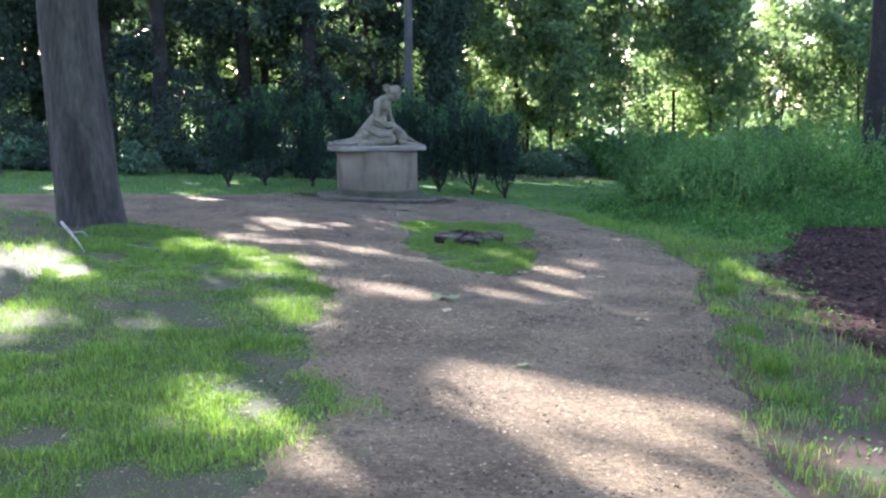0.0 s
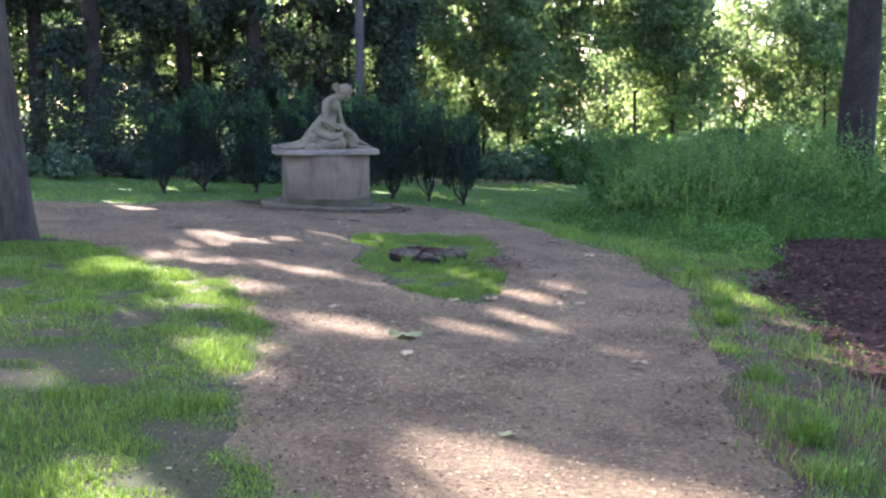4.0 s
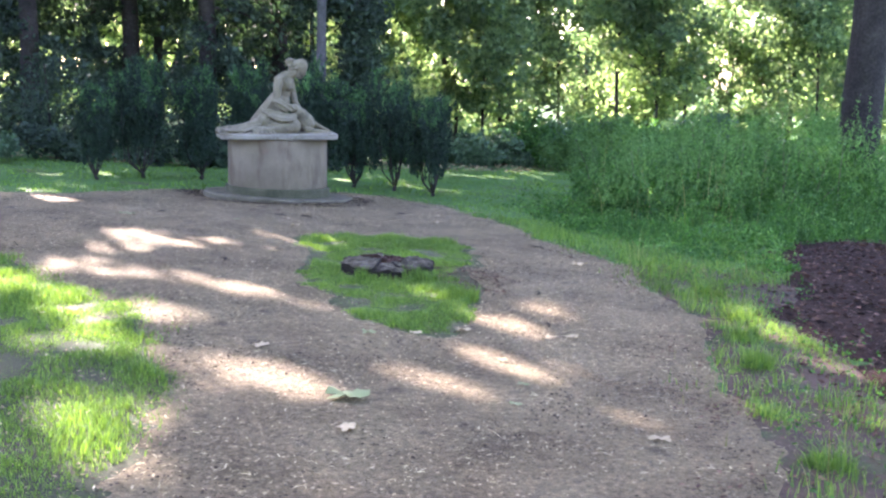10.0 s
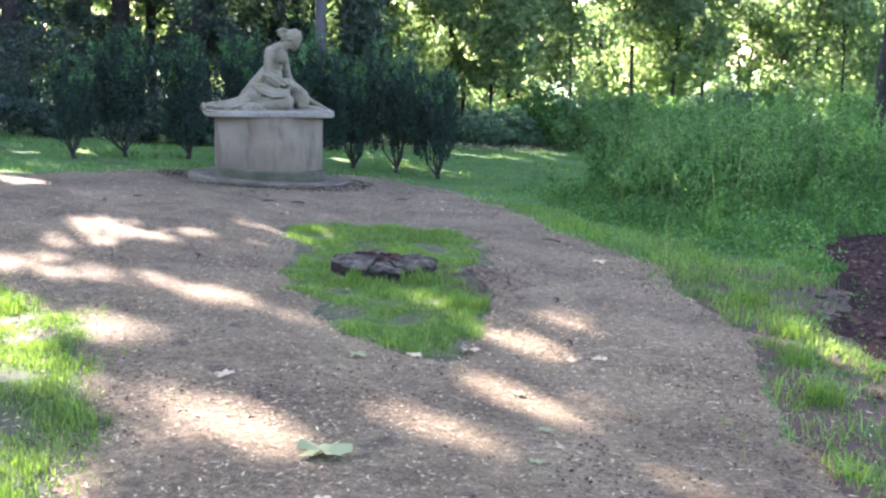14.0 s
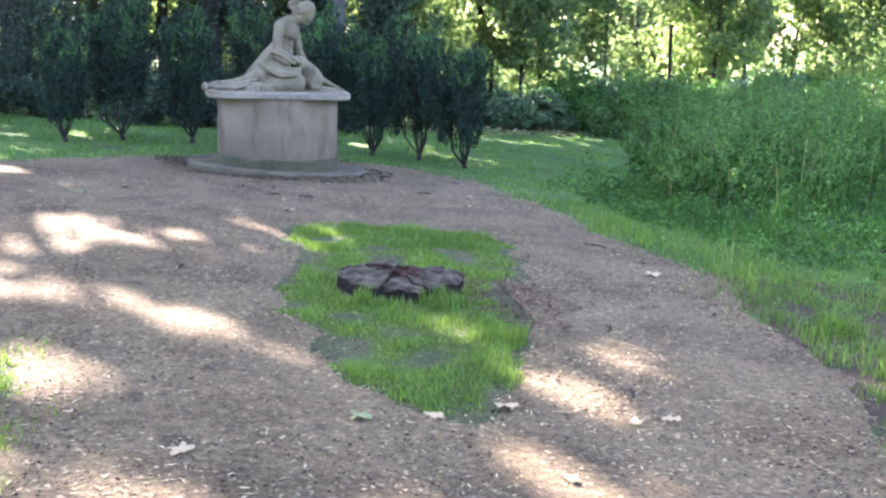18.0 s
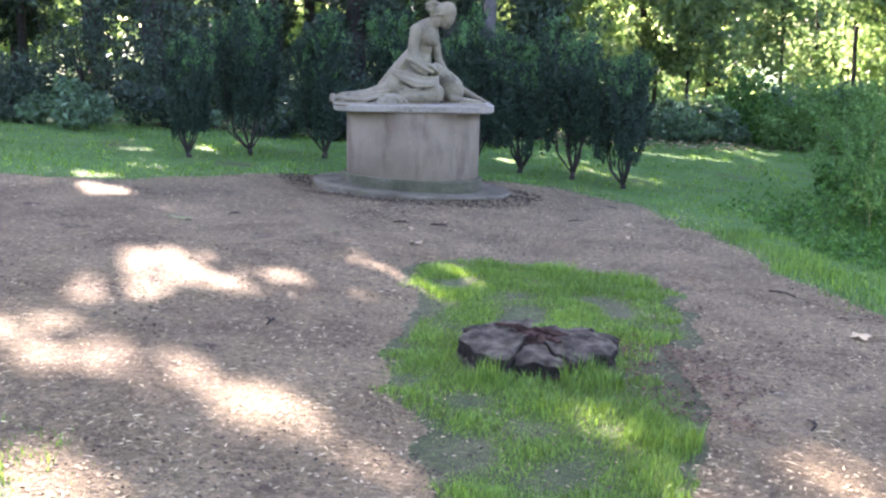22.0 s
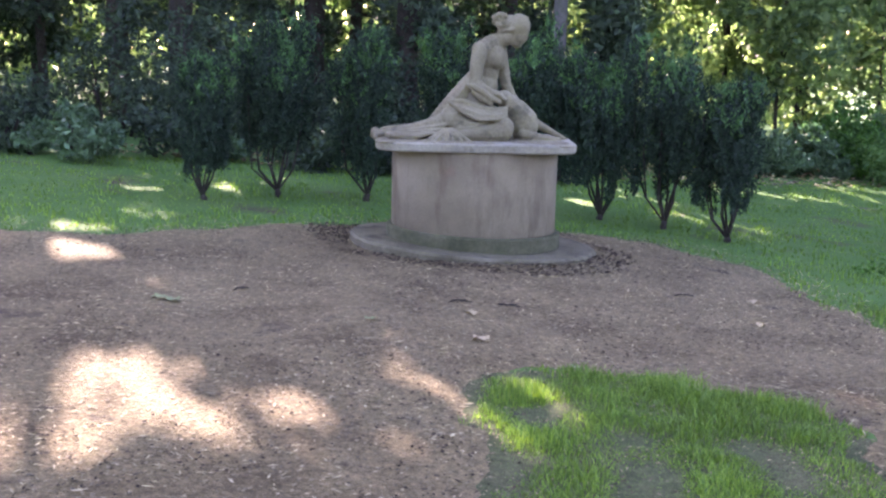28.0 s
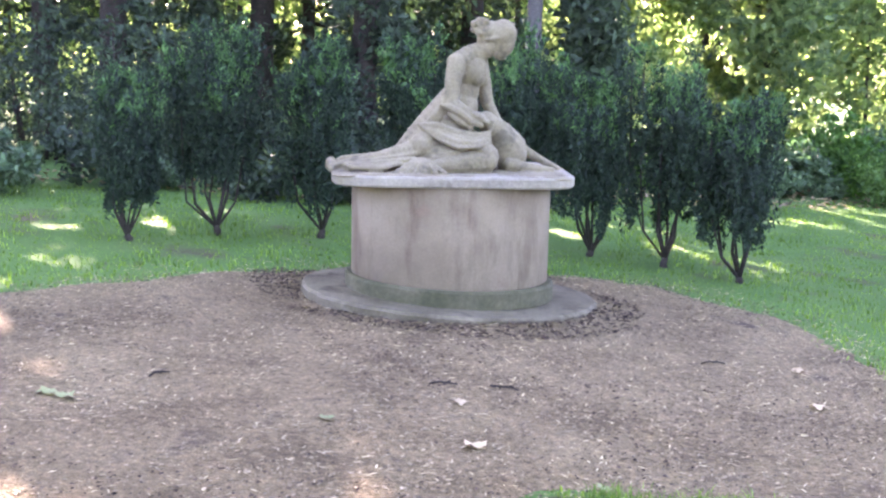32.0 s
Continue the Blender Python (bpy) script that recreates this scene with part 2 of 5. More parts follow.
M_CHIP = leafy("bark_chips", (0.016, 0.009, 0.008), (0.12, 0.066, 0.05), (1, 1, 1), 0.9, 0.0)
M_REDLEAF = leafy("reddish_dead_leaves", (0.04, 0.022, 0.016), (0.17, 0.095, 0.066), (1, 1, 1), 0.9, 0.0)
M_STRAW = leafy("straw_bits", (0.10, 0.072, 0.045), (0.52, 0.43, 0.27), (1, 1, 1), 0.85, 0.0)
M_PEBBLE = leafy("pebbles", (0.045, 0.033, 0.022), (0.31, 0.245, 0.155), (1, 1, 1), 0.85, 0.0)
M_PALELEAF = leafy("pale_green_leaf", (0.13, 0.16, 0.075), (0.22, 0.25, 0.125), (0.9, 1.0, 0.8), 0.7, 0.2)

# ---- making meshes ----
RNG = np.random.default_rng(7)


def raw_mesh(name, verts, faces_flat, per, mat, smooth=False):
    """A mesh from arrays of vertices and faces that all have the same number of corners."""
    me = bpy.data.meshes.new(name)
    n = len(faces_flat) // per
    me.vertices.add(len(verts))
    me.vertices.foreach_set("co", np.ascontiguousarray(verts, dtype=np.float32).ravel())
    me.loops.add(len(faces_flat))
    me.loops.foreach_set("vertex_index", np.asarray(faces_flat, dtype=np.int32))
    me.polygons.add(n)
    me.polygons.foreach_set("loop_start", np.arange(0, n * per, per, dtype=np.int32))
    me.polygons.foreach_set("use_smooth", np.full(n, smooth))
    me.materials.append(mat)
    me.update(calc_edges=True)
    return me


def part(name, bm, mat, parent, label="", smooth=True):
    me = bpy.data.meshes.new(name)
    bm.to_mesh(me)
    bm.free()
    me.materials.append(mat)
    for p in me.polygons:
        p.use_smooth = smooth
    ob = new(name, me)
    ob.parent = parent
    return tagged(ob, label)


def mesh_part(name, me, parent, label=""):
    ob = new(name, me)
    ob.parent = parent
    return tagged(ob, label)


def empty(name, x, y, z, label, category, group="", rz=0.0):
    ob = new(name)
    ob.matrix_world = pose(x, y, z, 0, 0, rz)
    return tagged(ob, label, category, group)


SLOPE = math.tan(radians(3.4))


def rise(x, y):
    """Height of the ground: it falls to the east and, beyond the wood, drops away."""
    x, y = np.asarray(x, float), np.asarray(y, float)
    h = -SLOPE * 9.0 * np.tanh(x / 9.0)
    far = np.clip((np.hypot(x, y + 4) - 22) / 160, 0, 1)
    h = h - 9.0 * far * far * (3 - 2 * far)
    h = h + 0.012 * np.sin(1.7 * x + 0.6) * np.cos(1.3 * y) + 0.008 * np.sin(3.1 * x - 1.1 * y)
    return h


def gz(x, y):
    return float(rise(x, y))


def leaf_quads(c, size, rng, up=0.0, aspect=0.5, fold=0.25):
    """Folded leaf blades at the points c: vertices and flat triangle list."""
    n = len(c)
    a = rng.normal(size=(n, 3))
    a[:, 2] += up
    a /= np.linalg.norm(a, axis=1)[:, None]
    b = np.cross(a, rng.normal(size=(n, 3)))
    b /= np.linalg.norm(b, axis=1)[:, None] + 1e-9
    nn = np.cross(a, b)
    L = (size * rng.uniform(0.6, 1.3, n))[:, None]
    w = L * aspect * 0.5
    v = np.stack([c - a * L / 2, c + b * w + nn * L * fold * 0.3, c + a * L / 2, c - b * w + nn * L * fold * 0.3], 1).reshape(-1, 3)
    i = np.arange(n)[:, None] * 4
    f = np.concatenate([i, i + 1, i + 2, i, i + 2, i + 3], 1).ravel()
    return v, f


def in_ball(n, rng):
    d = rng.normal(size=(n, 3))
    d /= np.linalg.norm(d, axis=1)[:, None]
    return d * (rng.uniform(0, 1, n) ** (1 / 3))[:, None]


def clumps(centres, radii, per, rng, flat=1.0, shell=0.5):
    """Points gathered in uneven clumps, denser towards the outside of each."""
    out = []
    for c, r in zip(centres, radii):
        d = in_ball(per, rng)
        ln = np.linalg.norm(d, axis=1)[:, None] + 1e-6
        d = d / ln * (ln ** shell)
        d[:, 2] *= flat
        out.append(c + d * r * rng.uniform(0.75, 1.15, (per, 1)))
    return np.concatenate(out)


def tube(bm, pts, radii, sides=10, wobble=0.0, rng=None, cap=True):
    """A tapered round limb along points."""
    rings = []
    for k, (p, r) in enumerate(zip(pts, radii)):
        p = Vector(p)
        q = Vector(pts[min(k + 1, len(pts) - 1)]) - Vector(pts[max(k - 1, 0)])
        q = q.normalized() if q.length > 1e-6 else Vector((0, 0, 1))
        s = q.cross(Vector((0.31, 0.95, 0.05))).normalized()
        t = q.cross(s)
        ring = []
        for i in range(sides):
            a = 2 * math.pi * i / sides
            rr = r * (1 + (wobble * rng.uniform(-1, 1) if wobble else 0))
            ring.append(bm.verts.new(p + (s * math.cos(a) + t * math.sin(a)) * rr))
        rings.append(ring)
    for a, b in zip(rings, rings[1:]):
        for i in range(sides):
            bm.faces.new((a[i], a[(i + 1) % sides], b[(i + 1) % sides], b[i]))
    if cap:
        bm.faces.new(rings[-1])
        bm.faces.new(list(reversed(rings[0])))
    return rings


# ---- the plan of the ground ----
PATH_EDGE = [(-2.6, -24), (-2.45, -16), (-1.95, -12.3), (-1.75, -11), (-1.6, -9.7), (-1.5, -8.4), (-1.57, -7.2), (-1.78, -6.2), (-2.15, -5.2),
             (-2.75, -4.3), (-3.3, -3.6), (-4.6, -3.0), (-8, -2.6), (-16, -2.5), (-16, -1.1), (-8, -1.0), (-4.9, -0.95), (-3.4, -0.65), (-2.4, -0.3),
             (-1.74, 0.24), (-1.2, 0.6), (-0.6, 0.95), (0.2, 1.2), (0.96, 1.16), (1.4, 1.08), (1.75, 0.75), (2.08, 0.2), (2.13, -0.8), (2.25, -2.0),
             (2.42, -3.2), (2.47, -4.3), (2.36, -5.3), (1.98, -6.8), (1.45, -8.1), (0.95, -9.3), (0.45, -10.5), (0.15, -11.5), (0.0, -12.3), (-0.2, -16), (-0.4, -24)]
ISLAND_EDGE = [(-0.25, -3.28), (-0.1, -3.05), (0.15, -2.90), (0.6, -2.90), (1.0, -3.08), (1.22, -3.4), (1.3, -4.0), (1.1, -4.65), (0.85, -5.2), (0.68, -5.95), (0.52, -6.25), (0.38, -6.5), (0.24, -6.9),
               (0.1, -7.05), (-0.06, -6.95), (-0.25, -6.68), (-0.34, -6.3), (-0.32, -5.7), (-0.3, -5.1), (-0.3, -4.86), (-0.2, -4.4), (-0.2, -3.9), (-0.24, -3.5)]
MULCH_EDGE = [(2.85, -6.2), (3.8, -4.5), (4.5, -3.2), (5.4, -2.4), (7, -2.1), (12, -2.2), (13, -13), (3.0, -15), (1.6, -12.4), (1.55, -10.6), (1.9, -9.2), (2.3, -7.6)]


def signed(poly, x, y):
    """Metres inside (+) or outside (-) of an outline."""
    x, y = np.asarray(x, float), np.asarray(y, float)
    best, inside = np.full(x.shape, 1e9), np.zeros(x.shape, bool)
    for (ax, ay), (bx, by) in zip(poly, poly[1:] + poly[:1]):
        dx, dy = bx - ax, by - ay
        k = np.clip(((x - ax) * dx + (y - ay) * dy) / (dx * dx + dy * dy), 0, 1)
        best = np.minimum(best, np.hypot(x - ax - k * dx, y - ay - k * dy))
        if ay != by:
            inside ^= ((ay > y) != (by > y)) & (x < (bx - ax) * (y - ay) / (by - ay) + ax)
    return np.where(inside, best, -best)


def fuzz(x, y, scale, seed, waves=9):
    """Smooth uneven variation, about -1 to 1, with features of about 1 / scale metres."""
    rng = np.random.default_rng(seed)
    out = np.zeros(np.shape(x))
    for _ in range(waves):
        a, p, k = rng.uniform(0, 2 * np.pi), rng.uniform(0, 2 * np.pi), scale * rng.uniform(1.6, 5.0)
        out = out + np.sin(k * (np.cos(a) * x + np.sin(a) * y) + p + 1.3 * np.sin(0.6 * k * (np.sin(a) * x - np.cos(a) * y)))
    return out / math.sqrt(waves) / 1.1


def ragged(x, y):
    return 0.09 * fuzz(x, y, 0.7, 11) + 0.045 * fuzz(x, y, 2.6, 12) + 0.025 * fuzz(x, y, 9.0, 13)


def path_depth(x, y):
    return np.minimum(signed(PATH_EDGE, x, y), -signed(ISLAND_EDGE, x, y)) + ragged(x, y)


def mulch_depth(x, y):
    return signed(MULCH_EDGE, x, y) + 1.6 * ragged(x, y)


def sheet(name, xs, ys, height, mat, label, category, keep=None):
    X, Y = np.meshgrid(xs, ys)
    v = np.stack([X, Y, height(X, Y)], -1).reshape(-1, 3)
    nx = len(xs)
    i = (np.arange(len(ys) - 1)[:, None] * nx + np.arange(nx - 1)[None]).ravel()
    f = np.stack([i, i + 1, i + 1 + nx, i + nx], 1)
    if keep is not None:
        good = keep(X, Y).ravel()
        f = f[good[f].any(1)]
        used, inv = np.unique(f, return_inverse=True)
        v, f = v[used], inv.reshape(-1, 4)
    ob = new(name, raw_mesh(name, v, f.ravel(), 4, mat, True))
    return tagged(ob, label, category, kind="structure")


FAR = np.concatenate([-np.geomspace(900, 14, 26), np.arange(-12, 12.01, 0.25), np.geomspace(14, 900, 26)])
FARY = np.concatenate([-np.geomspace(900, 26, 20), np.arange(-24, 20.01, 0.25), np.geomspace(23, 900, 24)])
sheet("ground", FAR, FARY, rise, M_EARTH, "grassy earth of a shaded park lawn", "ground")


def path_height(x, y):
    d = path_depth(x, y)
    return rise(x, y) + np.clip(0.16 * d, -0.05, 0.016) + 0.003 * np.sin(13 * x + 3 * np.sin(4 * y)) * np.sin(11 * y)


sheet("gravel_path", np.arange(-16, 3.0, 0.08), np.arange(-24, 1.6, 0.08), path_height, M_GRAVEL, "brown gravel path with a widened ring round a grass island", "path", lambda x, y: path_depth(x, y) > -0.12)
sheet("mulch_bed", np.arange(1.0, 13.4, 0.12), np.arange(-15.4, -1.6, 0.12), lambda x, y: rise(x, y) + np.clip(0.2 * mulch_depth(x, y), -0.06, 0.03) + 0.012 * np.sin(17 * x) * np.sin(14 * y + 3 * x), M_MULCH, "dark reddish bark mulch beside the path", "mulch bed", lambda x, y: mulch_depth(x, y) > -0.2)

strip_inside = lambda x, y: np.minimum(np.minimum(-signed(PATH_EDGE, x, y) + 0.08, 0.12 - signed(MULCH_EDGE, x, y)), np.minimum(-3.6 - y, np.minimum(y + 14.6, 1.25 + signed(PATH_EDGE, x, y))) + 0.35 * fuzz(x, y, 0.6, 63))
sheet("strip_turf", np.arange(-0.2, 4.6, 0.08), np.arange(-16, -3.2, 0.08), lambda x, y: rise(x, y) + np.clip(0.1 * strip_inside(x, y), -0.03, 0.005), M_STRIP, "reddish bare earth with grass between path and mulch", "ground", lambda x, y: strip_inside(x, y) > -0.2)

VERGE_EDGE = [(-6.8, -15.5), (-4.5, -19), (-2.0, -20.5), (-1.2, -12), (-1.0, -8.5), (-1.2, -6.5), (-1.9, -4.5), (-3.0, -3.2), (-5, -2.9), (-6.8, -3.6), (-7.6, -7), (-7.4, -11)]
verge_inside = lambda x, y: signed(VERGE_EDGE, x, y) + np.where(x < -2.8, 0.55 * fuzz(x, y, 0.35, 61) + 0.2 * fuzz(x, y, 1.3, 62), 0.0)
sheet("verge_turf", np.arange(-9.4, -0.9, 0.1), np.arange(-22, -2.2, 0.1), lambda x, y: rise(x, y) + np.clip(0.1 * verge_inside(x, y), -0.03, 0.005), M_VERGE, "thin worn turf with bare brown earth beside the path", "ground", lambda x, y: verge_inside(x, y) > -0.3)
sheet("island_turf", np.arange(-0.7, 1.6, 0.07), np.arange(-7.4, -2.3, 0.07), lambda x, y: rise(x, y) + np.clip(0.1 * (signed(ISLAND_EDGE, x, y) + 0.1), -0.03, 0.006), M_ISLE, "thin turf of the grass island", "ground", lambda x, y: signed(ISLAND_EDGE, x, y) > -0.3)

# ---- pedestal and statue ----
PX, PY = 0.02, 0.18


def disc(bm, rx, ry, z0, z1, bevel, rough, rng, sides=96, tilt=0.0, dx=0.0, square=2.0):
    """An oval stone course with worn edges, its ends sloping by tilt."""
    prof = [(1 - bevel / rx, z0), (1, z0 + bevel), (1, z1 - bevel), (1 - bevel / rx, z1)]
    wave = [1 + rough * (math.sin(3 * 2 * math.pi * i / sides + 1) * 0.5 + math.sin(7 * 2 * math.pi * i / sides) * 0.3 + rng.uniform(-0.5, 0.5)) for i in range(sides)]
    rings = []
    for k, (s, z) in enumerate(prof):
        ring = []
        for i in range(sides):
            a = 2 * math.pi * i / sides
            q = (abs(math.cos(a)) ** square + abs(math.sin(a)) ** square) ** (-1 / square)
            x, y = rx * s * wave[i] * q * math.cos(a) + dx, ry * s * wave[i] * q * math.sin(a)
            ring.append(bm.verts.new((x, y, z - tilt * x)))
        rings.append(ring)
    for a, b in zip(rings, rings[1:]):
        for i in range(sides):
            bm.faces.new((a[i], a[(i + 1) % sides], b[(i + 1) % sides], b[i]))
    bm.faces.new(rings[-1])
    bm.faces.new(list(reversed(rings[0])))


def pedestal():
    rng = random.Random(3)
    p = empty("pedestal", PX, PY, gz(PX, PY), "round weathered sandstone pedestal on a low stone disc", "pedestal")
    bm = bmesh.new(); disc(bm, 0.86, 0.72, -0.06, 0.055, 0.014, 0.022, rng, tilt=SLOPE)
    part("base_disc", bm, M_BASE, p, "dirty worn stone disc", False)
    bm = bmesh.new(); disc(bm, 0.605, 0.53, 0.04, 0.15, 0.012, 0.003, rng, tilt=SLOPE * 0.6)
    part("plinth", bm, M_MOSSY, p, "dark mossy plinth course", False)
    bm = bmesh.new(); disc(bm, 0.57, 0.50, 0.14, 0.72, 0.008, 0.0015, rng, tilt=SLOPE * 0.3)
    part("drum", bm, M_STONE, p, "stained plain sandstone drum", True)
    bm = bmesh.new(); disc(bm, 0.672, 0.52, 0.705, 0.765, 0.010, 0.007, rng, tilt=0.0, dx=-0.012, square=6.0)
    part("slab", bm, M_SLAB, p, "pale stone slab with an uneven edge", False)
    return p


pedestal()


def statue():
    """A seated figure bent over a resting animal, carved from one block."""
    ob_z = gz(PX, PY) + 0.76
    shape = bmesh.new()
    bmesh.ops.create_icosphere(shape, subdivisions=3, radius=1)
    fine = np.array([v.co[:] for v in shape.verts]), np.array([[v.index for v in f.verts] for f in shape.faces])
    shape.free()
    shape = bmesh.new()
    bmesh.ops.create_icosphere(shape, subdivisions=2, radius=1)
    plain = np.array([v.co[:] for v in shape.verts]), np.array([[v.index for v in f.verts] for f in shape.faces])
    shape.free()
    verts, faces, count = [], [], [0]

    def add(template, v):
        verts.append(v)
        faces.append(template[1] + count[0])
        count[0] += len(v)

    def ball(x, y, z, rx, ry=None, rz=None, turn=(0, 0, 0), shape=fine):
        m = np.array(Euler([radians(a) for a in turn]).to_matrix())
        add(shape, shape[0] * [rx, ry or rx, rz or rx] @ m.T + [x, y, z])

    def limb(pts, radii):
        for (a, ra), (b, rb) in zip(zip(pts, radii), zip(pts[1:], radii[1:])):
            a, b = np.array(a), np.array(b)
            n = max(2, int(np.linalg.norm(b - a) / (0.55 * min(ra, rb))))
            for k in range(n + 1):
                t = k / n
                add(plain, plain[0] * (ra * (1 - t) + rb * t) + a * (1 - t) + b * t)

    # coordinates: x along the slab, y away from the path, z above the slab
    # head bowed over the animal, hair in a knot behind
    ball(0.283, -0.03, 0.765, 0.083, 0.076, 0.088, (0, 20, 0))
    ball(0.292, -0.035, 0.712, 0.062, 0.056, 0.075, (0, 20, 0))
    ball(0.336, -0.036, 0.690, 0.010, 0.011, 0.022, (0, 25, 0))
    ball(0.272, -0.035, 0.657, 0.042, 0.042, 0.034, (0, 20, 0))
    ball(0.290, -0.036, 0.640, 0.020, 0.024, 0.017)
    ball(0.166, -0.01, 0.808, 0.056, 0.056, 0.052)
    ball(0.222, -0.012, 0.772, 0.074, 0.074, 0.070, (0, 25, 0))
    ball(0.190, -0.012, 0.740, 0.048, 0.056, 0.046)
    for k in range(7):
        a = 0.9 * k
        ball(0.158 + 0.042 * math.cos(a), -0.045 - 0.012 * (k % 2), 0.806 + 0.036 * math.sin(a), 0.022, 0.018, 0.020)
    for k in range(6):
        limb([(0.195 + 0.014 * k, -0.074 + 0.004 * k, 0.738 + 0.018 * k), (0.245 + 0.012 * k, -0.096 + 0.006 * k, 0.742 + 0.017 * k), (0.300 + 0.009 * k, -0.090 + 0.008 * k, 0.762 + 0.013 * k)], [0.011, 0.012, 0.008])
    limb([(0.232, -0.02, 0.705), (0.165, -0.005, 0.668), (0.105, 0.0, 0.630)], [0.056, 0.060, 0.076])
    limb([(0.145, -0.005, 0.660), (0.080, -0.05, 0.635), (0.022, -0.105, 0.603)], [0.056, 0.060, 0.058])
    limb([(0.145, 0.01, 0.650), (0.160, 0.05, 0.625), (0.175, 0.085, 0.600)], [0.054, 0.056, 0.050])
    # torso
    ball(0.105, -0.005, 0.555, 0.100, 0.118, 0.105, (0, 14, 25))
    ball(0.140, -0.070, 0.520, 0.046, 0.046, 0.046)
    ball(0.178, 0.02, 0.520, 0.040, 0.042, 0.044)
    ball(0.085, 0.0, 0.450, 0.078, 0.098, 0.110, (0, 10, 20))
    ball(0.065, 0.0, 0.355, 0.095, 0.122, 0.105, (0, 10, 15))
    ball(0.0, 0.02, 0.265, 0.140, 0.165, 0.135)
    ball(-0.03, 0.03, 0.145, 0.170, 0.185, 0.130)
    # near arm
    limb([(0.022, -0.108, 0.600), (0.004, -0.140, 0.500), (-0.006, -0.168, 0.385)], [0.057, 0.051, 0.043])
    limb([(-0.006, -0.170, 0.378), (0.055, -0.212, 0.345), (0.115, -0.222, 0.318)], [0.042, 0.035, 0.026])
    ball(0.145, -0.222, 0.312, 0.040, 0.026, 0.020, (0, 20, 0))
    limb([(0.15, -0.232, 0.305), (0.195, -0.232, 0.278)], [0.012, 0.009])
    limb([(0.15, -0.208, 0.308), (0.20, -0.208, 0.285)], [0.012, 0.009])
    # far arm
    limb([(0.178, 0.085, 0.603), (0.205, 0.07, 0.460), (0.222, 0.05, 0.375)], [0.047, 0.043, 0.038])
    limb([(0.222, 0.05, 0.375), (0.262, 0.02, 0.300), (0.310, -0.01, 0.235)], [0.038, 0.032, 0.026])
    # folded front leg: thigh, knee, shin, foot
    limb([(0.02, -0.12, 0.175), (0.11, -0.19, 0.135), (0.185, -0.24, 0.095)], [0.100, 0.088, 0.078])
    limb([(0.185, -0.25, 0.078), (0.06, -0.29, 0.060), (-0.07, -0.31, 0.046)], [0.074, 0.056, 0.038])
    limb([(-0.07, -0.31, 0.046), (-0.14, -0.33, 0.036), (-0.20, -0.335, 0.028)], [0.036, 0.028, 0.022])
    # the other leg: bare knee, shin stretched out behind
    limb([(-0.03, -0.06, 0.20), (-0.11, -0.14, 0.185), (-0.165, -0.195, 0.140)], [0.105, 0.092, 0.078])
    limb([(-0.165, -0.195, 0.125), (-0.33, -0.19, 0.085), (-0.50, -0.20, 0.048)], [0.068, 0.049, 0.032])
    limb([(-0.50, -0.20, 0.048), (-0.57, -0.21, 0.042), (-0.645, -0.23, 0.030)], [0.031, 0.028, 0.020])
    # cloth round the hips: a broad mass that slopes from under the arm down to the slab, with folds over it
    for k in range(12):
        t = k / 11
        ball(0.005 - 0.275 * t, 0.01 + 0.02 * t, 0.395 - 0.345 * t, 0.074 + 0.03 * t * (1 - t), 0.140 - 0.015 * t, 0.074 - 0.02 * t, (0, 42, 0))
    ball(0.0, -0.12, 0.230, 0.130, 0.095, 0.085)
    ball(0.06, -0.19, 0.175, 0.120, 0.085, 0.075)
    ball(-0.06, -0.20, 0.10, 0.13, 0.08, 0.06)
    for k in range(4):
        t = k / 3
        limb([(-0.030 - 0.010 * t, -0.172, 0.405 - 0.07 * t), (-0.105 - 0.020 * t, -0.178, 0.305 - 0.06 * t), (-0.195 - 0.025 * t, -0.170, 0.200 - 0.055 * t), (-0.305 - 0.020 * t, -0.125, 0.105 - 0.045 * t)], [0.012, 0.020 - 0.004 * (k % 2), 0.021, 0.013])
    for k in range(4):
        t = k / 3
        limb([(-0.190 + 0.03 * t, -0.185 - 0.03 * t, 0.262 - 0.02 * t), (-0.085 + 0.01 * t, -0.240 - 0.03 * t, 0.262 - 0.075 * t), (0.02, -0.262 - 0.05 * t, 0.228 - 0.080 * t), (0.12 + 0.01 * t, -0.250 - 0.06 * t, 0.210 - 0.060 * t), (0.210, -0.205 - 0.045 * t, 0.228 - 0.055 * t)], [0.010, 0.019 - 0.007 * (k % 2), 0.020 - 0.007 * (k % 2), 0.018 - 0.005 * (k % 2), 0.010])
    for k in range(3):
        limb([(-0.20, -0.255 - 0.01 * k, 0.105 - 0.03 * k), (-0.38, -0.236 - 0.02 * k, 0.070 - 0.018 * k), (-0.56, -0.235 - 0.03 * k, 0.045 - 0.01 * k)], [0.011, 0.014, 0.010])
    limb([(-0.068, -0.205, 0.372), (-0.02, -0.222, 0.362), (0.045, -0.245, 0.330), (0.10, -0.250, 0.285), (0.16, -0.235, 0.262)], [0.010, 0.020, 0.022, 0.020, 0.012])
    limb([(-0.02, -0.205, 0.325), (0.04, -0.238, 0.285), (0.10, -0.245, 0.250)], [0.014, 0.020, 0.014])
    # a swag that hangs below the bare knee
    for k in range(3):
        limb([(-0.235 - 0.02 * k, -0.15, 0.165 - 0.03 * k), (-0.10, -0.262 - 0.012 * k, 0.110 - 0.025 * k), (0.0, -0.285 - 0.01 * k, 0.115 - 0.025 * k), (0.07, -0.275, 0.135 - 0.02 * k)], [0.008, 0.015, 0.016, 0.009])
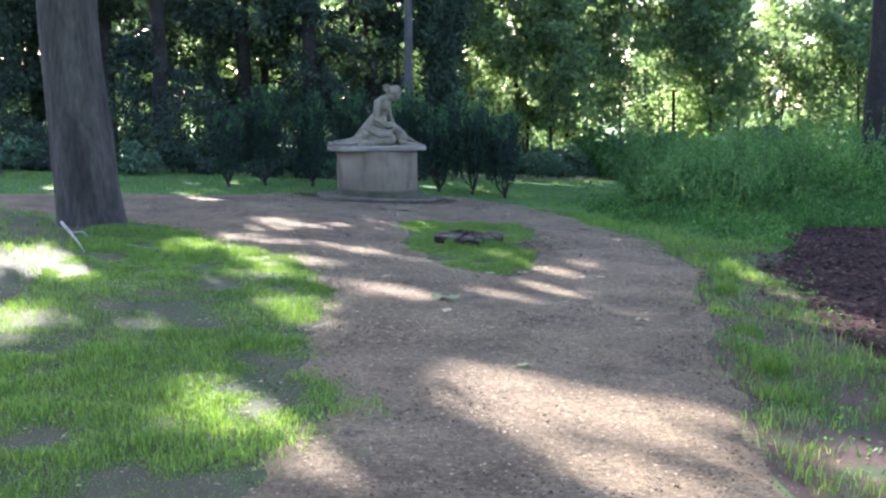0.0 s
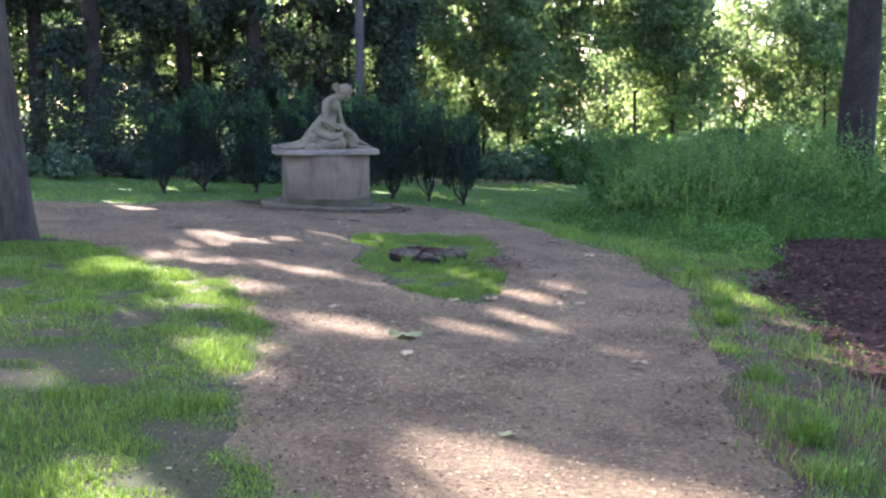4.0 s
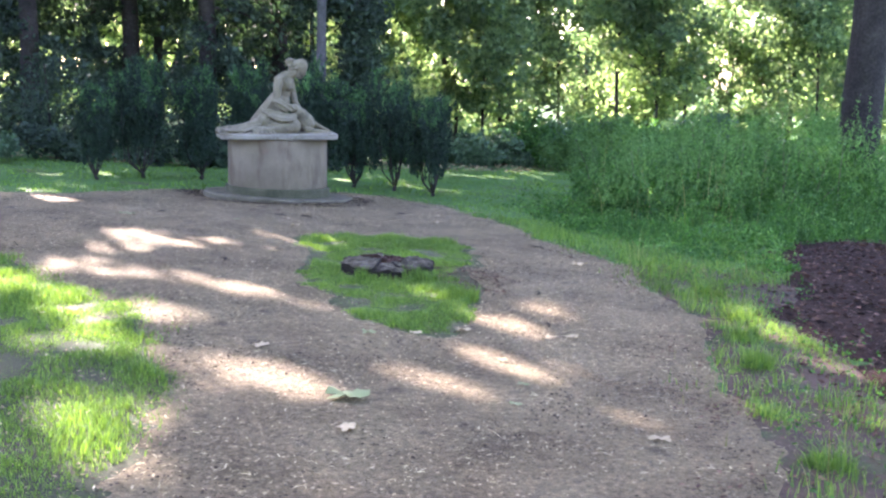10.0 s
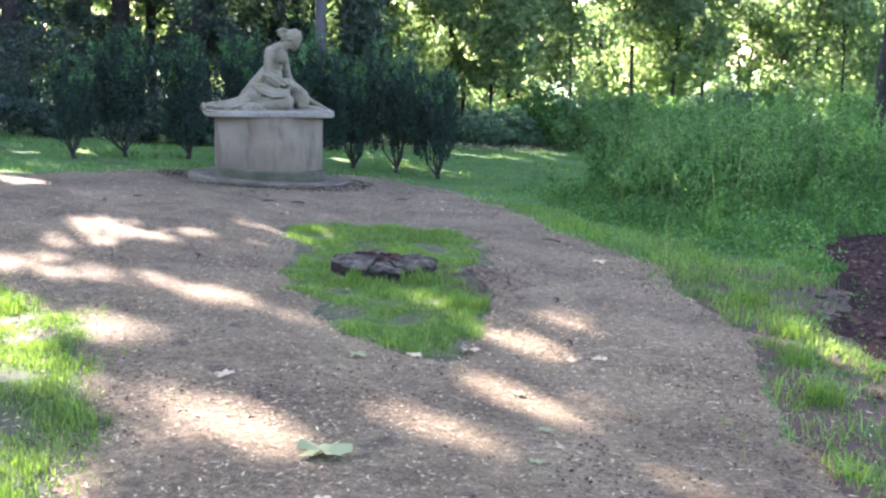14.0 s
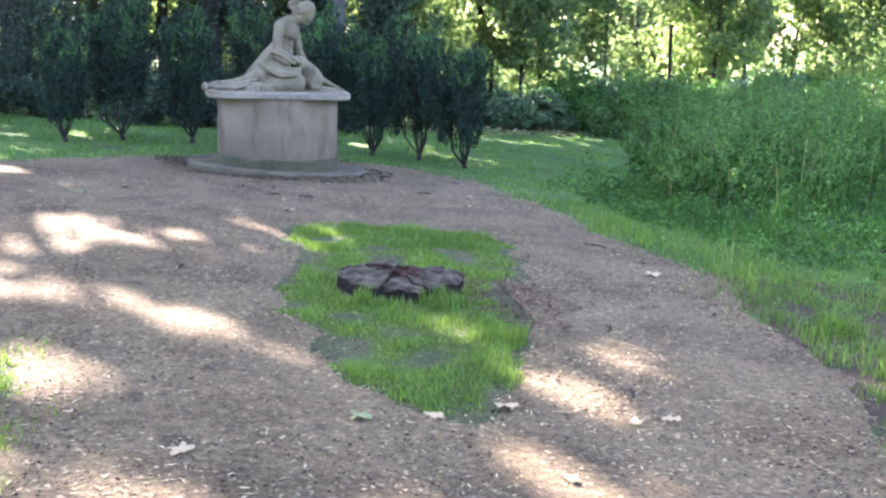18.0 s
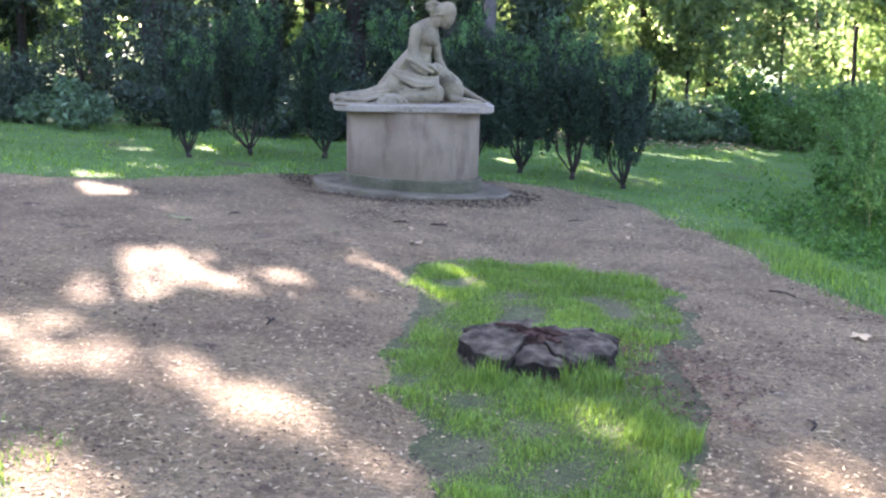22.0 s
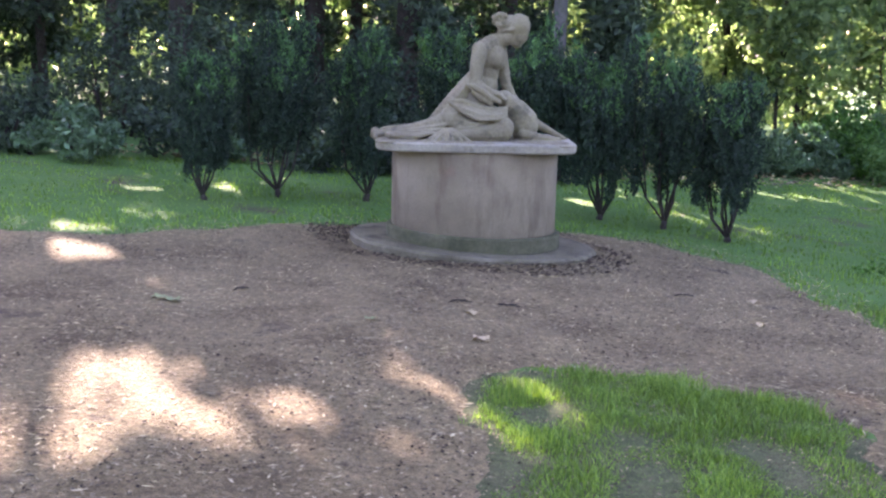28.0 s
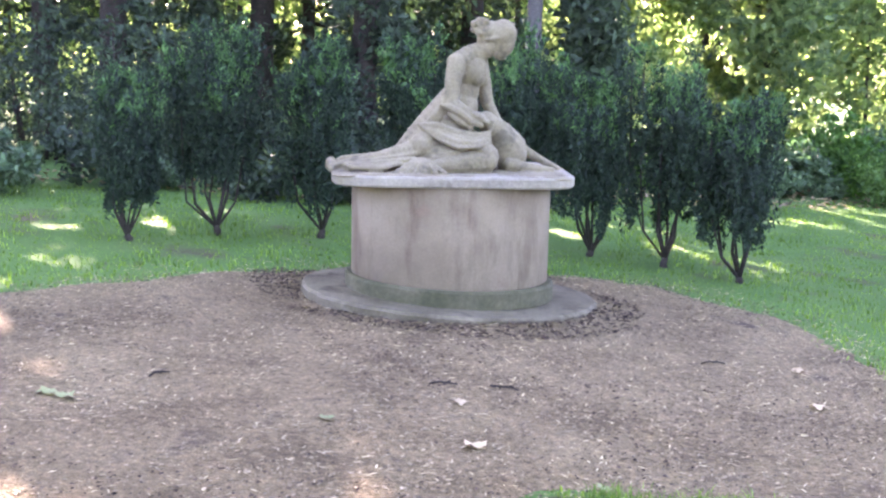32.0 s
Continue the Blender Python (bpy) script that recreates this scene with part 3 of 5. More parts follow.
    # cloth trailing over the slab towards the foot
    for k in range(6):
        limb([(-0.20 - 0.03 * k, -0.13 - 0.046 * k, 0.060 - 0.004 * k), (-0.40, -0.145 - 0.050 * k, 0.046 - 0.003 * k), (-0.56, -0.16 - 0.048 * k, 0.036), (-0.67 + 0.015 * k, -0.20 + 0.036 * (k - 2), 0.030)], [0.015, 0.016, 0.015, 0.014])
    limb([(-0.685, -0.12, 0.010), (-0.668, -0.19, 0.045), (-0.665, -0.30, 0.012)], [0.018, 0.030, 0.018])
    limb([(-0.66, -0.10, 0.03), (-0.60, -0.16, 0.062), (-0.50, -0.17, 0.075), (-0.38, -0.15, 0.095)], [0.014, 0.018, 0.018, 0.014])
    ball(-0.195, -0.365, 0.006, 0.13, 0.075, 0.050)
    for k in range(6):
        limb([(-0.205 + 0.008 * k, -0.335, 0.078), (-0.240 + 0.024 * k, -0.390, 0.060), (-0.325 + 0.056 * k, -0.445, 0.010)], [0.015, 0.016, 0.014])
    # the resting animal: head in the lap, back, rump, legs
    ball(0.140, -0.195, 0.300, 0.056, 0.044, 0.038, (0, 28, 0))
    ball(0.195, -0.150, 0.290, 0.058, 0.056, 0.052)
    ball(0.222, -0.195, 0.258, 0.017, 0.014, 0.038, (0, 25, 0))
    limb([(0.215, -0.12, 0.265), (0.285, -0.08, 0.195), (0.335, -0.07, 0.130)], [0.062, 0.090, 0.106])
    ball(0.342, -0.075, 0.100, 0.102, 0.10, 0.100)
    limb([(0.33, -0.17, 0.048), (0.46, -0.19, 0.030), (0.57, -0.19, 0.020)], [0.036, 0.027, 0.020])
    limb([(0.39, 0.0, 0.140), (0.47, 0.01, 0.095), (0.55, 0.0, 0.055), (0.635, -0.02, 0.016)], [0.040, 0.030, 0.023, 0.015])
    # rough ground of the carving
    ball(-0.01, -0.02, -0.022, 0.65, 0.50, 0.036)
    for k in range(60):
        ball(-0.57 + 0.1244 * (k % 10), -0.44 + 0.1 * (k // 10), 0.0, 0.10, 0.08, 0.010 + 0.005 * math.sin(7.0 * k), shape=plain)
    for k in range(26):
        a = 2.4 * k
        r = 0.2 + 0.42 * ((k * 0.618) % 1)
        ball(r * 1.02 * math.cos(a), 0.72 * r * math.sin(a), 0.0, 0.07, 0.06, 0.020, shape=plain)
    me = raw_mesh("statue", np.concatenate(verts), np.concatenate(faces).ravel(), 3, M_FIGURE)
    ob = new("statue", me)
    ob.matrix_world = pose(PX - 0.02, PY + 0.02, ob_z, 0, 0.2, 0)
    r = ob.modifiers.new("carve", "REMESH")
    r.mode, r.voxel_size, r.use_smooth_shade = "VOXEL", 0.0052, True
    s = ob.modifiers.new("wear", "SMOOTH")
    s.factor, s.iterations = 0.5, 1
    return tagged(ob, "pale stone statue of a seated figure bent over a resting animal", "statue")


statue()

# ---- stump ----
def stump():
    """Flat-topped plates of old wood round a crumbled middle, with ragged undercut sides."""
    rng = random.Random(5)
    x0, y0 = 0.25, -4.98
    st = empty("tree_stump", x0, y0, gz(x0, y0) + 0.010, "low weathered grey tree stump split into plates, in the grass island", "tree stump")
    # degrees from, to; height; slope outward; outer radius; inner radius
    plates = [(151, 249.5, 0.108, -0.03, 0.350, 0.08), (250.5, 279.5, 0.090, -0.04, 0.315, 0.16), (280.5, 376, 0.100, -0.05, 0.345, 0.09), (377.5, 440, 0.086, 0.0, 0.33, 0.08), (441.5, 509.5, 0.096, -0.01, 0.34, 0.08)]
    for cut, (a0, a1, h, fall, ro, ri) in enumerate(plates):
        bm = bmesh.new()
        n, m, low = max(12, int((a1 - a0) / 2)), 12, 8
        grid = []
        for k in range(n + 1):
            a = radians(a0 + (a1 - a0) * k / n)
            out = ro * (1 + 0.10 * math.sin(3 * a + 1) + 0.20 * noise.noise((3.2 * math.cos(a), 3.2 * math.sin(a), a0 * 0.1)) + 0.05 * noise.noise((8 * math.cos(a), 8 * math.sin(a), 2.0)) + 0.025 * noise.noise((24 * math.cos(a), 24 * math.sin(a), 2.0)))
            hub = 0.10 * math.sin(a)
            out = -hub + math.sqrt(out * out - 0.01 + hub * hub)
            edge = min(k, n - k) / n
            out *= 1 - 0.04 * math.exp(-14 * edge)
            inner = ri * (1 + 0.5 * noise.noise((5 * math.cos(a), 5 * math.sin(a), 7.0 + a0)))
            row = []
            for q in range(m + 1):
                f = q / m
                r = inner + (out - inner) * f
                z = h + fall * f * 0.6 - 0.02 * math.exp(-9 * f) - 0.012 * math.exp(-30 * (1 - f))
                px, py = r * math.cos(a), r * math.sin(a)
                z += 0.018 * noise.noise((px * 6, py * 6, a0)) + 0.012 * noise.noise((px * 22, py * 9, a0 + 3)) + 0.005 * noise.noise((px * 60, py * 40, 3.0))
                row.append((r, z))
            for q in range(1, low + 1):
                f = q / low
                zt = row[m][1]
                r = out * (1 + 0.03 * math.sin(3.1 * f) - 0.05 * math.sin(math.pi * f) + 0.20 * max(0, f - 0.6)) + 0.012 * noise.noise((12 * a, f * 4, 5.0)) + 0.008 * noise.noise((40 * a, f * 3, 1.0))
                row.append((r, zt * (1 - f) - 0.06 * f))
            row.append((inner, -0.06))
            spots = []
            for r, z in row:
                b = a + 0.20 * (max(0, 1 - 3 * k / n) * noise.noise((r * 8, cut + 0.5, 4.0)) + max(0, 1 - 3 * (n - k) / n) * noise.noise((r * 8, (cut + 1) % 5 + 0.5, 4.0)))
                spots.append(bm.verts.new((r * math.cos(b), (0.10 + r * math.sin(b)) * 0.92, z)))
            grid.append(spots)
        for a, b in zip(grid, grid[1:]):
            for q in range(len(a)):
                w = (q + 1) % len(a)
                bm.faces.new((a[q], a[w], b[w], b[q]))
        bm.faces.new(list(reversed(grid[0])))
        bm.faces.new(grid[-1])
        bmesh.ops.recalc_face_normals(bm, faces=bm.faces)
        part("plate", bm, M_STUMP, st, "", False)
    bm = bmesh.new()
    bmesh.ops.create_icosphere(bm, subdivisions=4, radius=1, matrix=Matrix.LocRotScale((0.0, 0.08, 0.035), None, (0.19, 0.17, 0.060)))
    for v in bm.verts:
        v.co += Vector(noise.noise_vector(v.co * 22)) * 0.02 + Vector(noise.noise_vector(v.co * 60)) * 0.008
    part("crumbled_core", bm, M_ROT, st, "crumbled reddish rotten wood", False)
    for x, y, l, turn in ((0.05, 0.12, 0.10, 40), (-0.05, 0.16, 0.12, 110), (0.10, 0.04, 0.11, -30), (0.02, -0.33, 0.07, 10), (0.0, 0.03, 0.10, 75), (-0.10, 0.19, 0.09, 140), (0.07, -0.06, 0.08, -60), (0.11, -0.36, 0.06, 60)):
        bm = bmesh.new()
        bmesh.ops.create_cube(bm, size=1, matrix=Matrix.LocRotScale((x, y, 0.096 if y > -0.2 else 0.014), Euler((0.2, 0.15, radians(turn))), (l, l * 0.3, 0.018)))
        bmesh.ops.subdivide_edges(bm, edges=bm.edges[:], cuts=3, use_grid_fill=True)
        for v in bm.verts:
            v.co += Vector(noise.noise_vector(v.co * 30)) * 0.012
        part("splinter", bm, M_ROT, st, "loose reddish splinter of rotten wood", False)
    return st


stump()

# ---- sunlit places that the tree crowns leave open: centre, half length, half width, degrees from +x ----
SUNLIT = [(-1.30, -3.65, 0.66, 0.28, -58), (-0.83, -3.58, 0.30, 0.10, -52), (-1.71, -4.18, 0.32, 0.16, -53), (-1.67, -5.10, 0.40, 0.16, -58), (-1.28, -5.40, 0.35, 0.12, -62), (-0.98, -5.85, 0.44, 0.16, -57),
          (-1.37, -6.75, 0.36, 0.09, -68), (-0.45, -6.28, 0.25, 0.05, -53), (0.42, -5.90, 0.34, 0.05, -62), (0.55, -6.10, 0.12, 0.08, -40), (0.66, -6.75, 0.50, 0.07, -66), (-0.87, -8.00, 0.26, 0.07, -56),
          (-0.10, -8.20, 0.34, 0.07, -57), (0.42, -7.70, 0.45, 0.12, -52), (0.60, -8.76, 0.20, 0.04, -70), (-1.55, -9.22, 0.22, 0.06, -60), (-1.67, -8.58, 0.28, 0.14, -48), (-2.20, -6.10, 0.95, 0.26, -58),
          (-1.72, -7.36, 0.25, 0.10, -50), (-1.97, -11.05, 0.50, 0.17, -67), (-3.40, -6.90, 0.80, 0.25, -70), (-3.30, -9.30, 0.55, 0.20, -73), (-0.55, -11.00, 0.75, 0.22, -46), (-0.20, -11.25, 0.45, 0.31, -55),
          (-0.70, -12.12, 0.30, 0.08, -50), (-1.60, -12.10, 0.32, 0.11, -60), (0.40, -11.90, 0.30, 0.15, -60), (2.35, -6.90, 0.34, 0.06, -75), (2.30, -7.75, 0.2, 0.06, -70),
          (1.30, -8.70, 0.15, 0.08, -60), (-2.52, -0.95, 0.36, 0.12, -30), (-2.75, -0.15, 0.28, 0.10, 10), (-2.52, 1.85, 0.14, 0.08, -40), (-1.87, 2.30, 0.22, 0.09, -40), (1.25, 3.20, 0.20, 0.08, -72),
          (1.50, -1.68, 0.10, 0.005, -65), (-0.05, -3.72, 0.22, 0.07, -70), (0.03, -3.15, 0.12, 0.06, 0), (1.18, -4.03, 0.15, 0.04, -65), (-0.83, -1.92, 0.22, 0.03, -20), (-1.80, -1.85, 0.14, 0.04, -35),
          (-1.46, -2.58, 0.12, 0.04, -35), (-0.45, -3.20, 0.20, 0.05, -53), (-0.50, -3.95, 0.20, 0.05, -45), (-0.62, -4.75, 0.22, 0.04, -52), (2.15, -2.20, 0.15, 0.03, -70), (5.9, 6.2, 0.55, 0.10, -30), (4.2, 6.4, 0.3, 0.05, -20),
          (-5.5, -1.5, 1.6, 0.9, 0), (-6.5, 1.5, 1.6, 1.4, 0), (-5.5, -4.5, 1.0, 0.5, -60), (-7.5, -8, 2.0, 1.2, 0), (-4.2, 0.3, 0.5, 0.25, 0)]
FLAT = np.array([TO_SUN.x, TO_SUN.y]) / TO_SUN.z


def lets_sun_through(v, rng):
    """True for the leaves whose shade would fall on a sunlit place."""
    g = v[:, :2] - FLAT * v[:, 2:3]
    g = v[:, :2] - FLAT * (v[:, 2] - rise(g[:, 0], g[:, 1]))[:, None]
    hit = np.zeros(len(v), bool)
    soft = rng.uniform(0.6, 1.35, len(v)) + 0.30 * fuzz(g[:, 0], g[:, 1], 1.5, 51) + 0.25 * fuzz(g[:, 0], g[:, 1], 4.0, 52)
    for x, y, a, b, deg in SUNLIT:
        c, s = math.cos(radians(deg)), math.sin(radians(deg))
        u, w = (g[:, 0] - x) * c + (g[:, 1] - y) * s, -(g[:, 0] - x) * s + (g[:, 1] - y) * c
        hit |= (u / (a + min(0.17, 0.06 + 0.4 * a))) ** 2 + (w / (b + min(0.17, 0.085 + 0.8 * b))) ** 2 < soft
    return hit & (rng.uniform(0, 1, len(v)) > 0.01)


# ---- trees ----
def tree(name, x, y, height, trunk_r, crown, leaf, count, mat, bark, label, category="tree", seed=1, lean=(0, 0), limbs=7, group="", open_sun=True, flare=1.35, low=0.35):
    """Trunk with limbs and a crown: crown = (base height, radius, clumps, clump radius)."""
    rng = np.random.default_rng(seed)
    z0 = gz(x, y)
    t = empty(name, x, y, z0, label, category, group)
    bm = bmesh.new()
    hs = [-0.15, 0.0, 0.12, 0.35, 0.8, 1.6, 2.6, height * 0.55, height * 0.8, height * 0.96]
    rs = [flare * 1.05, flare, 1.0 + (flare - 1) * 0.55, 1.0 + (flare - 1) * 0.2, 1.0, 0.95, 0.9, 0.68, 0.4, 0.12]
    pts = [(lean[0] * h + 0.03 * math.sin(h * 1.3 + seed), lean[1] * h + 0.03 * math.cos(h * 1.7 + seed), h) for h in hs]
    tube(bm, pts, [trunk_r * r for r in rs], 18, 0.035, rng)
    trunk = part("trunk", bm, bark, t)
    base, radius, n, cr = crown
    cs = in_ball(n, rng) * [radius, radius, (height - base) / 2] + [lean[0] * height * 0.7, lean[1] * height * 0.7, (height + base) / 2]
    for k in range(limbs):
        c = cs[k % n]
        h = max(base * 0.8, c[2] * 0.7)
        bm = bmesh.new()
        a = Vector((lean[0] * h, lean[1] * h, h))
        b = Vector(c)
        if open_sun and lets_sun_through(np.array([a.lerp(b, s) for s in (0.3, 0.6, 0.9)]) + [x, y, z0], rng).any():
            continue
        m = a.lerp(b, 0.5) + Vector((0, 0, 0.15 * (b - a).length))
        tube(bm, [a, m, b], [trunk_r * 0.38, trunk_r * 0.24, 0.015], 7, 0.05, rng)
        part("limb", bm, bark, trunk)
    p = clumps(cs, rng.uniform(0.6, 1.3, n) * cr, count // n, rng, 0.75)
    if open_sun:
        w = p + [x, y, z0]
        p = p[~lets_sun_through(w, rng)]
    v, f = leaf_quads(p, leaf, rng, 0.0, 0.6)
    mesh_part("crown", raw_mesh("crown", v, f, 3, mat), t)
    return t


tree("tree", -3.42, -4.35, 13, 0.30, (5.2, 3.6, 60, 1.0), 0.16, 9000, M_SUNLEAF, M_BARK, "mature tree with a thick grey-brown trunk at the path edge", seed=2, lean=(-0.05, 0.02), flare=1.15)
tree("tree", -5.75, 2.3, 12, 0.24, (4.5, 2.6, 50, 0.9), 0.14, 9000, M_SUNLEAF, M_BARK, "sunlit tree beyond the side path", seed=3)
tree("tree", 8.97, 2.0, 12, 0.31, (3.6, 3.2, 60, 0.9), 0.14, 12000, M_SUNLEAF, M_DARKBARK, "dark-barked tree standing behind the tall shrubs", seed=4)
tree("tree", 1.35, 5.92, 11, 0.085, (5.0, 1.5, 24, 0.5), 0.10, 4000, M_DARKLEAF, M_GREYBARK, "slender straight tree with smooth grey bark behind the statue", seed=5, limbs=4, flare=1.05)


# ---- upright yew bushes in an arc behind the statue ----
def yew(x, y, height, width, seed, label):
    rng = np.random.default_rng(seed)
    z0 = gz(x, y)
    b = empty("yew_bush", x, y, z0, label, "bush", "yew bushes behind the statue")
    plumes = 10
    pts, tips = [], []
    fork = Vector((rng.uniform(-0.03, 0.03), 0, height * rng.uniform(0.02, 0.05)))
    bm = bmesh.new()
    tube(bm, [(0, 0, -0.06), tuple(fork * 0.5), tuple(fork * 1.1)], [0.034, 0.028, 0.022], 8, 0.15, rng)
    foot = part("foot", bm, M_DARKBARK, b)
    for k in range(plumes):
        a = 2 * math.pi * k / plumes + rng.uniform(-0.35, 0.35)
        r = width * 0.5 * (rng.uniform(0.45, 0.75) if k % 3 else rng.uniform(0.05, 0.3))
        way = Vector((math.cos(a), math.sin(a), 0))
        top = way * r + Vector((0, 0, height * rng.uniform(0.74, 1.08)))
        mid = way * r * 0.85 + Vector((0, 0, height * 0.42))
        if k < 7:
            bm = bmesh.new()
            thick = rng.uniform(0.6, 1.15)
            bend = fork + way * r * rng.uniform(0.35, 0.7) + Vector((rng.uniform(-0.04, 0.04), 0, height * rng.uniform(0.10, 0.18)))
            tube(bm, [fork * 0.8, bend, mid, top * 0.92], [0.015 * thick, 0.012 * thick, 0.008 * thick, 0.004], 6, 0.12, rng)
            part("stem", bm, M_DARKBARK, foot)
        lowest = height * rng.uniform(0.15, 0.33)
        # side sprays up the plume, each a small upright tuft
        for _ in range(72):
            t = rng.uniform(0, 1) ** 0.8
            ax = np.array(mid) * (1 - t) + np.array(top) * t
            ax[2] = lowest + (top.z - lowest) * t
            w = width * 0.215 * (0.35 + 1.3 * t * (1.03 - t) ** 0.5) * rng.uniform(0.3, 1.2)
            ang = rng.uniform(0, 2 * math.pi)
            root = ax + [w * math.cos(ang) * 0.5, w * math.sin(ang) * 0.5, -0.04]
            tip = ax + [w * math.cos(ang), w * math.sin(ang), 0.03 + 0.10 * rng.uniform(0.3, 1)]
            n = 18
            u = rng.uniform(0, 1, n)[:, None]
            q = root * (1 - u) + tip * u + rng.normal(0, 0.015, (n, 3))
            (tips if t > 0.78 and rng.uniform() < 0.55 else pts).append(q)
    v, f = leaf_quads(np.concatenate(pts), 0.049, rng, 1.3, 0.34)
    mesh_part("foliage", raw_mesh("foliage", v, f, 3, M_YEW), b)
    v, f = leaf_quads(np.concatenate(tips), 0.043, rng, 1.6, 0.3)
    mesh_part("tip_foliage", raw_mesh("tip_foliage", v, f, 3, M_YEWTIP), b, "lighter green young shoots")


for x, y, h, w, s, lab in [(-2.05, 1.5, 1.06, 0.52, 11, "small thin yew bush on the lawn"), (-1.50, 1.9, 1.38, 0.80, 12, "dark green yew bush with bare stems at its foot"),
                           (-0.78, 2.03, 1.30, 0.76, 13, "dark green yew bush with several slim stems"), (1.25, 2.1, 1.36, 0.76, 14, "dark green yew bush leaning over bare stems"),
                           (1.76, 1.85, 1.50, 1.02, 15, "broad dark green yew bush on bare stems"), (2.19, 1.42, 1.22, 0.84, 16, "low dark yew bush on a single forked foot"),
                           (0.80, 2.45, 1.60, 0.72, 17, "tall yew bush with light green tips behind the statue"), (-0.05, 2.9, 1.50, 0.60, 18, "tall yew bush partly hidden by the statue")]:
    yew(x, y, h, w, s, lab)


# ---- shrubs and wood ----
def shrub(name, x, y, rx, ry, h, n, per, leaf, mat, label, seed, category="shrub", up=0.3, group="", stems=5, low=0.0):
    rng = np.random.default_rng(seed)
    z0 = gz(x, y)
    s = empty(name, x, y, z0, label, category, group)
    c = in_ball(n, rng)
    c[:, 2] = low + (h - low) * (0.12 + 0.88 * np.abs(c[:, 2])) * (0.75 + 0.25 * np.cos(1.4 * np.hypot(c[:, 0], c[:, 1])))
    c[:, 0] *= rx
    c[:, 1] *= ry
    c[:, 2] += rise(x + c[:, 0], y + c[:, 1]) - z0
    r = rng.uniform(0.6, 1.2, n) * min(0.34 * h, 0.5 * min(rx, ry))
    p = clumps(c, r, per, rng, 0.8, 0.6)
    keep = p[:, 2] > rise(x + p[:, 0], y + p[:, 1]) - z0
    p = p[keep]
    p = p[~lets_sun_through(p + [x, y, z0], rng)]
    v, f = leaf_quads(p, leaf, rng, up, 0.5)
    for k in range(stems):
        bm = bmesh.new()
        q = c[k % n]
        g = gz(x + q[0] * 0.5, y + q[1] * 0.5) - z0
        tube(bm, [(q[0] * 0.5, q[1] * 0.5, g - 0.05), (q[0] * 0.7, q[1] * 0.7, g * 0.5 + q[2] * 0.5), tuple(q)], [0.03, 0.02, 0.008], 6, 0.1, rng)
        part("stem", bm, M_DARKBARK, s)
    mesh_part("foliage", raw_mesh("foliage", v, f, 3, mat), s)
    return s


# tall soft shrubs and weeds by the path
def shoot_shrub(x, y, rx, ry, h, seed, shoots=210):
    """A shrub of many arching leafy shoots."""
    rng = np.random.default_rng(seed)
    z0 = gz(x, y)
    s = empty("leafy_shrub", x, y, z0, "dense tall soft green shrub growing beside the mulch", "shrub", "shrubs beside the path")
    body, tips = [], []
    for k in range(shoots):
        d = in_ball(1, rng)[0] * [rx, ry, 0]
        far = math.hypot(d[0] / rx, d[1] / ry)
        t = h * (1.02 - 0.50 * far * far) * (rng.uniform(0.35, 1.12) if k % 7 else rng.uniform(1.05, 1.45))
        g = gz(x + d[0], y + d[1]) - z0
        out = np.array([d[0], d[1], 0]) * 0.35 + np.append(rng.normal(0, 0.10, 2), 0)
        u = rng.uniform(0.08, 1, 60)[:, None] ** 0.8
        q = np.array([d[0], d[1], g]) + u * [0, 0, t] + (u ** 2) * out + rng.normal(0, 1, (60, 3)) * (0.05 * (1.15 - u))
        # top leaves take the brighter copy, coloured as if lit
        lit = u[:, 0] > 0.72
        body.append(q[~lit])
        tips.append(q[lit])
        if k < 14:
            bm = bmesh.new()
            tube(bm, [(d[0], d[1], g - 0.05), tuple(np.array([d[0], d[1], g + t * 0.5]) + out * 0.25), tuple(np.array([d[0], d[1], g + t * 0.95]) + out * 0.9)], [0.009, 0.006, 0.002], 5)
            part("stem", bm, M_DRYSTEM, s)
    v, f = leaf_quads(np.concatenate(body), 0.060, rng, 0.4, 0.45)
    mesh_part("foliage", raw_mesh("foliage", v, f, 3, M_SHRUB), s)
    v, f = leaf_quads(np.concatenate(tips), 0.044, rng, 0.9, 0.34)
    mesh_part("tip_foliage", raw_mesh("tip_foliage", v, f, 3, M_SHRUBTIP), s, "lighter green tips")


for k, (x, y, rx, ry, h) in enumerate([(4.1, -0.9, 0.5, 0.8, 0.72), (4.8, -0.6, 0.75, 1.0, 0.98), (5.7, -0.2, 0.95, 1.1, 1.2), (6.8, 0.2, 1.0, 1.2, 1.32), (8.1, 0.5, 1.0, 1.2, 1.2), (9.4, 0.2, 1.0, 1.2, 1.1), (4.7, 0.9, 0.7, 0.8, 0.95), (6.1, 1.4, 1.0, 1.0, 1.3), (7.8, 2.0, 1.1, 1.0, 1.4)]):
    shoot_shrub(x, y, rx, ry, h, 40 + k)
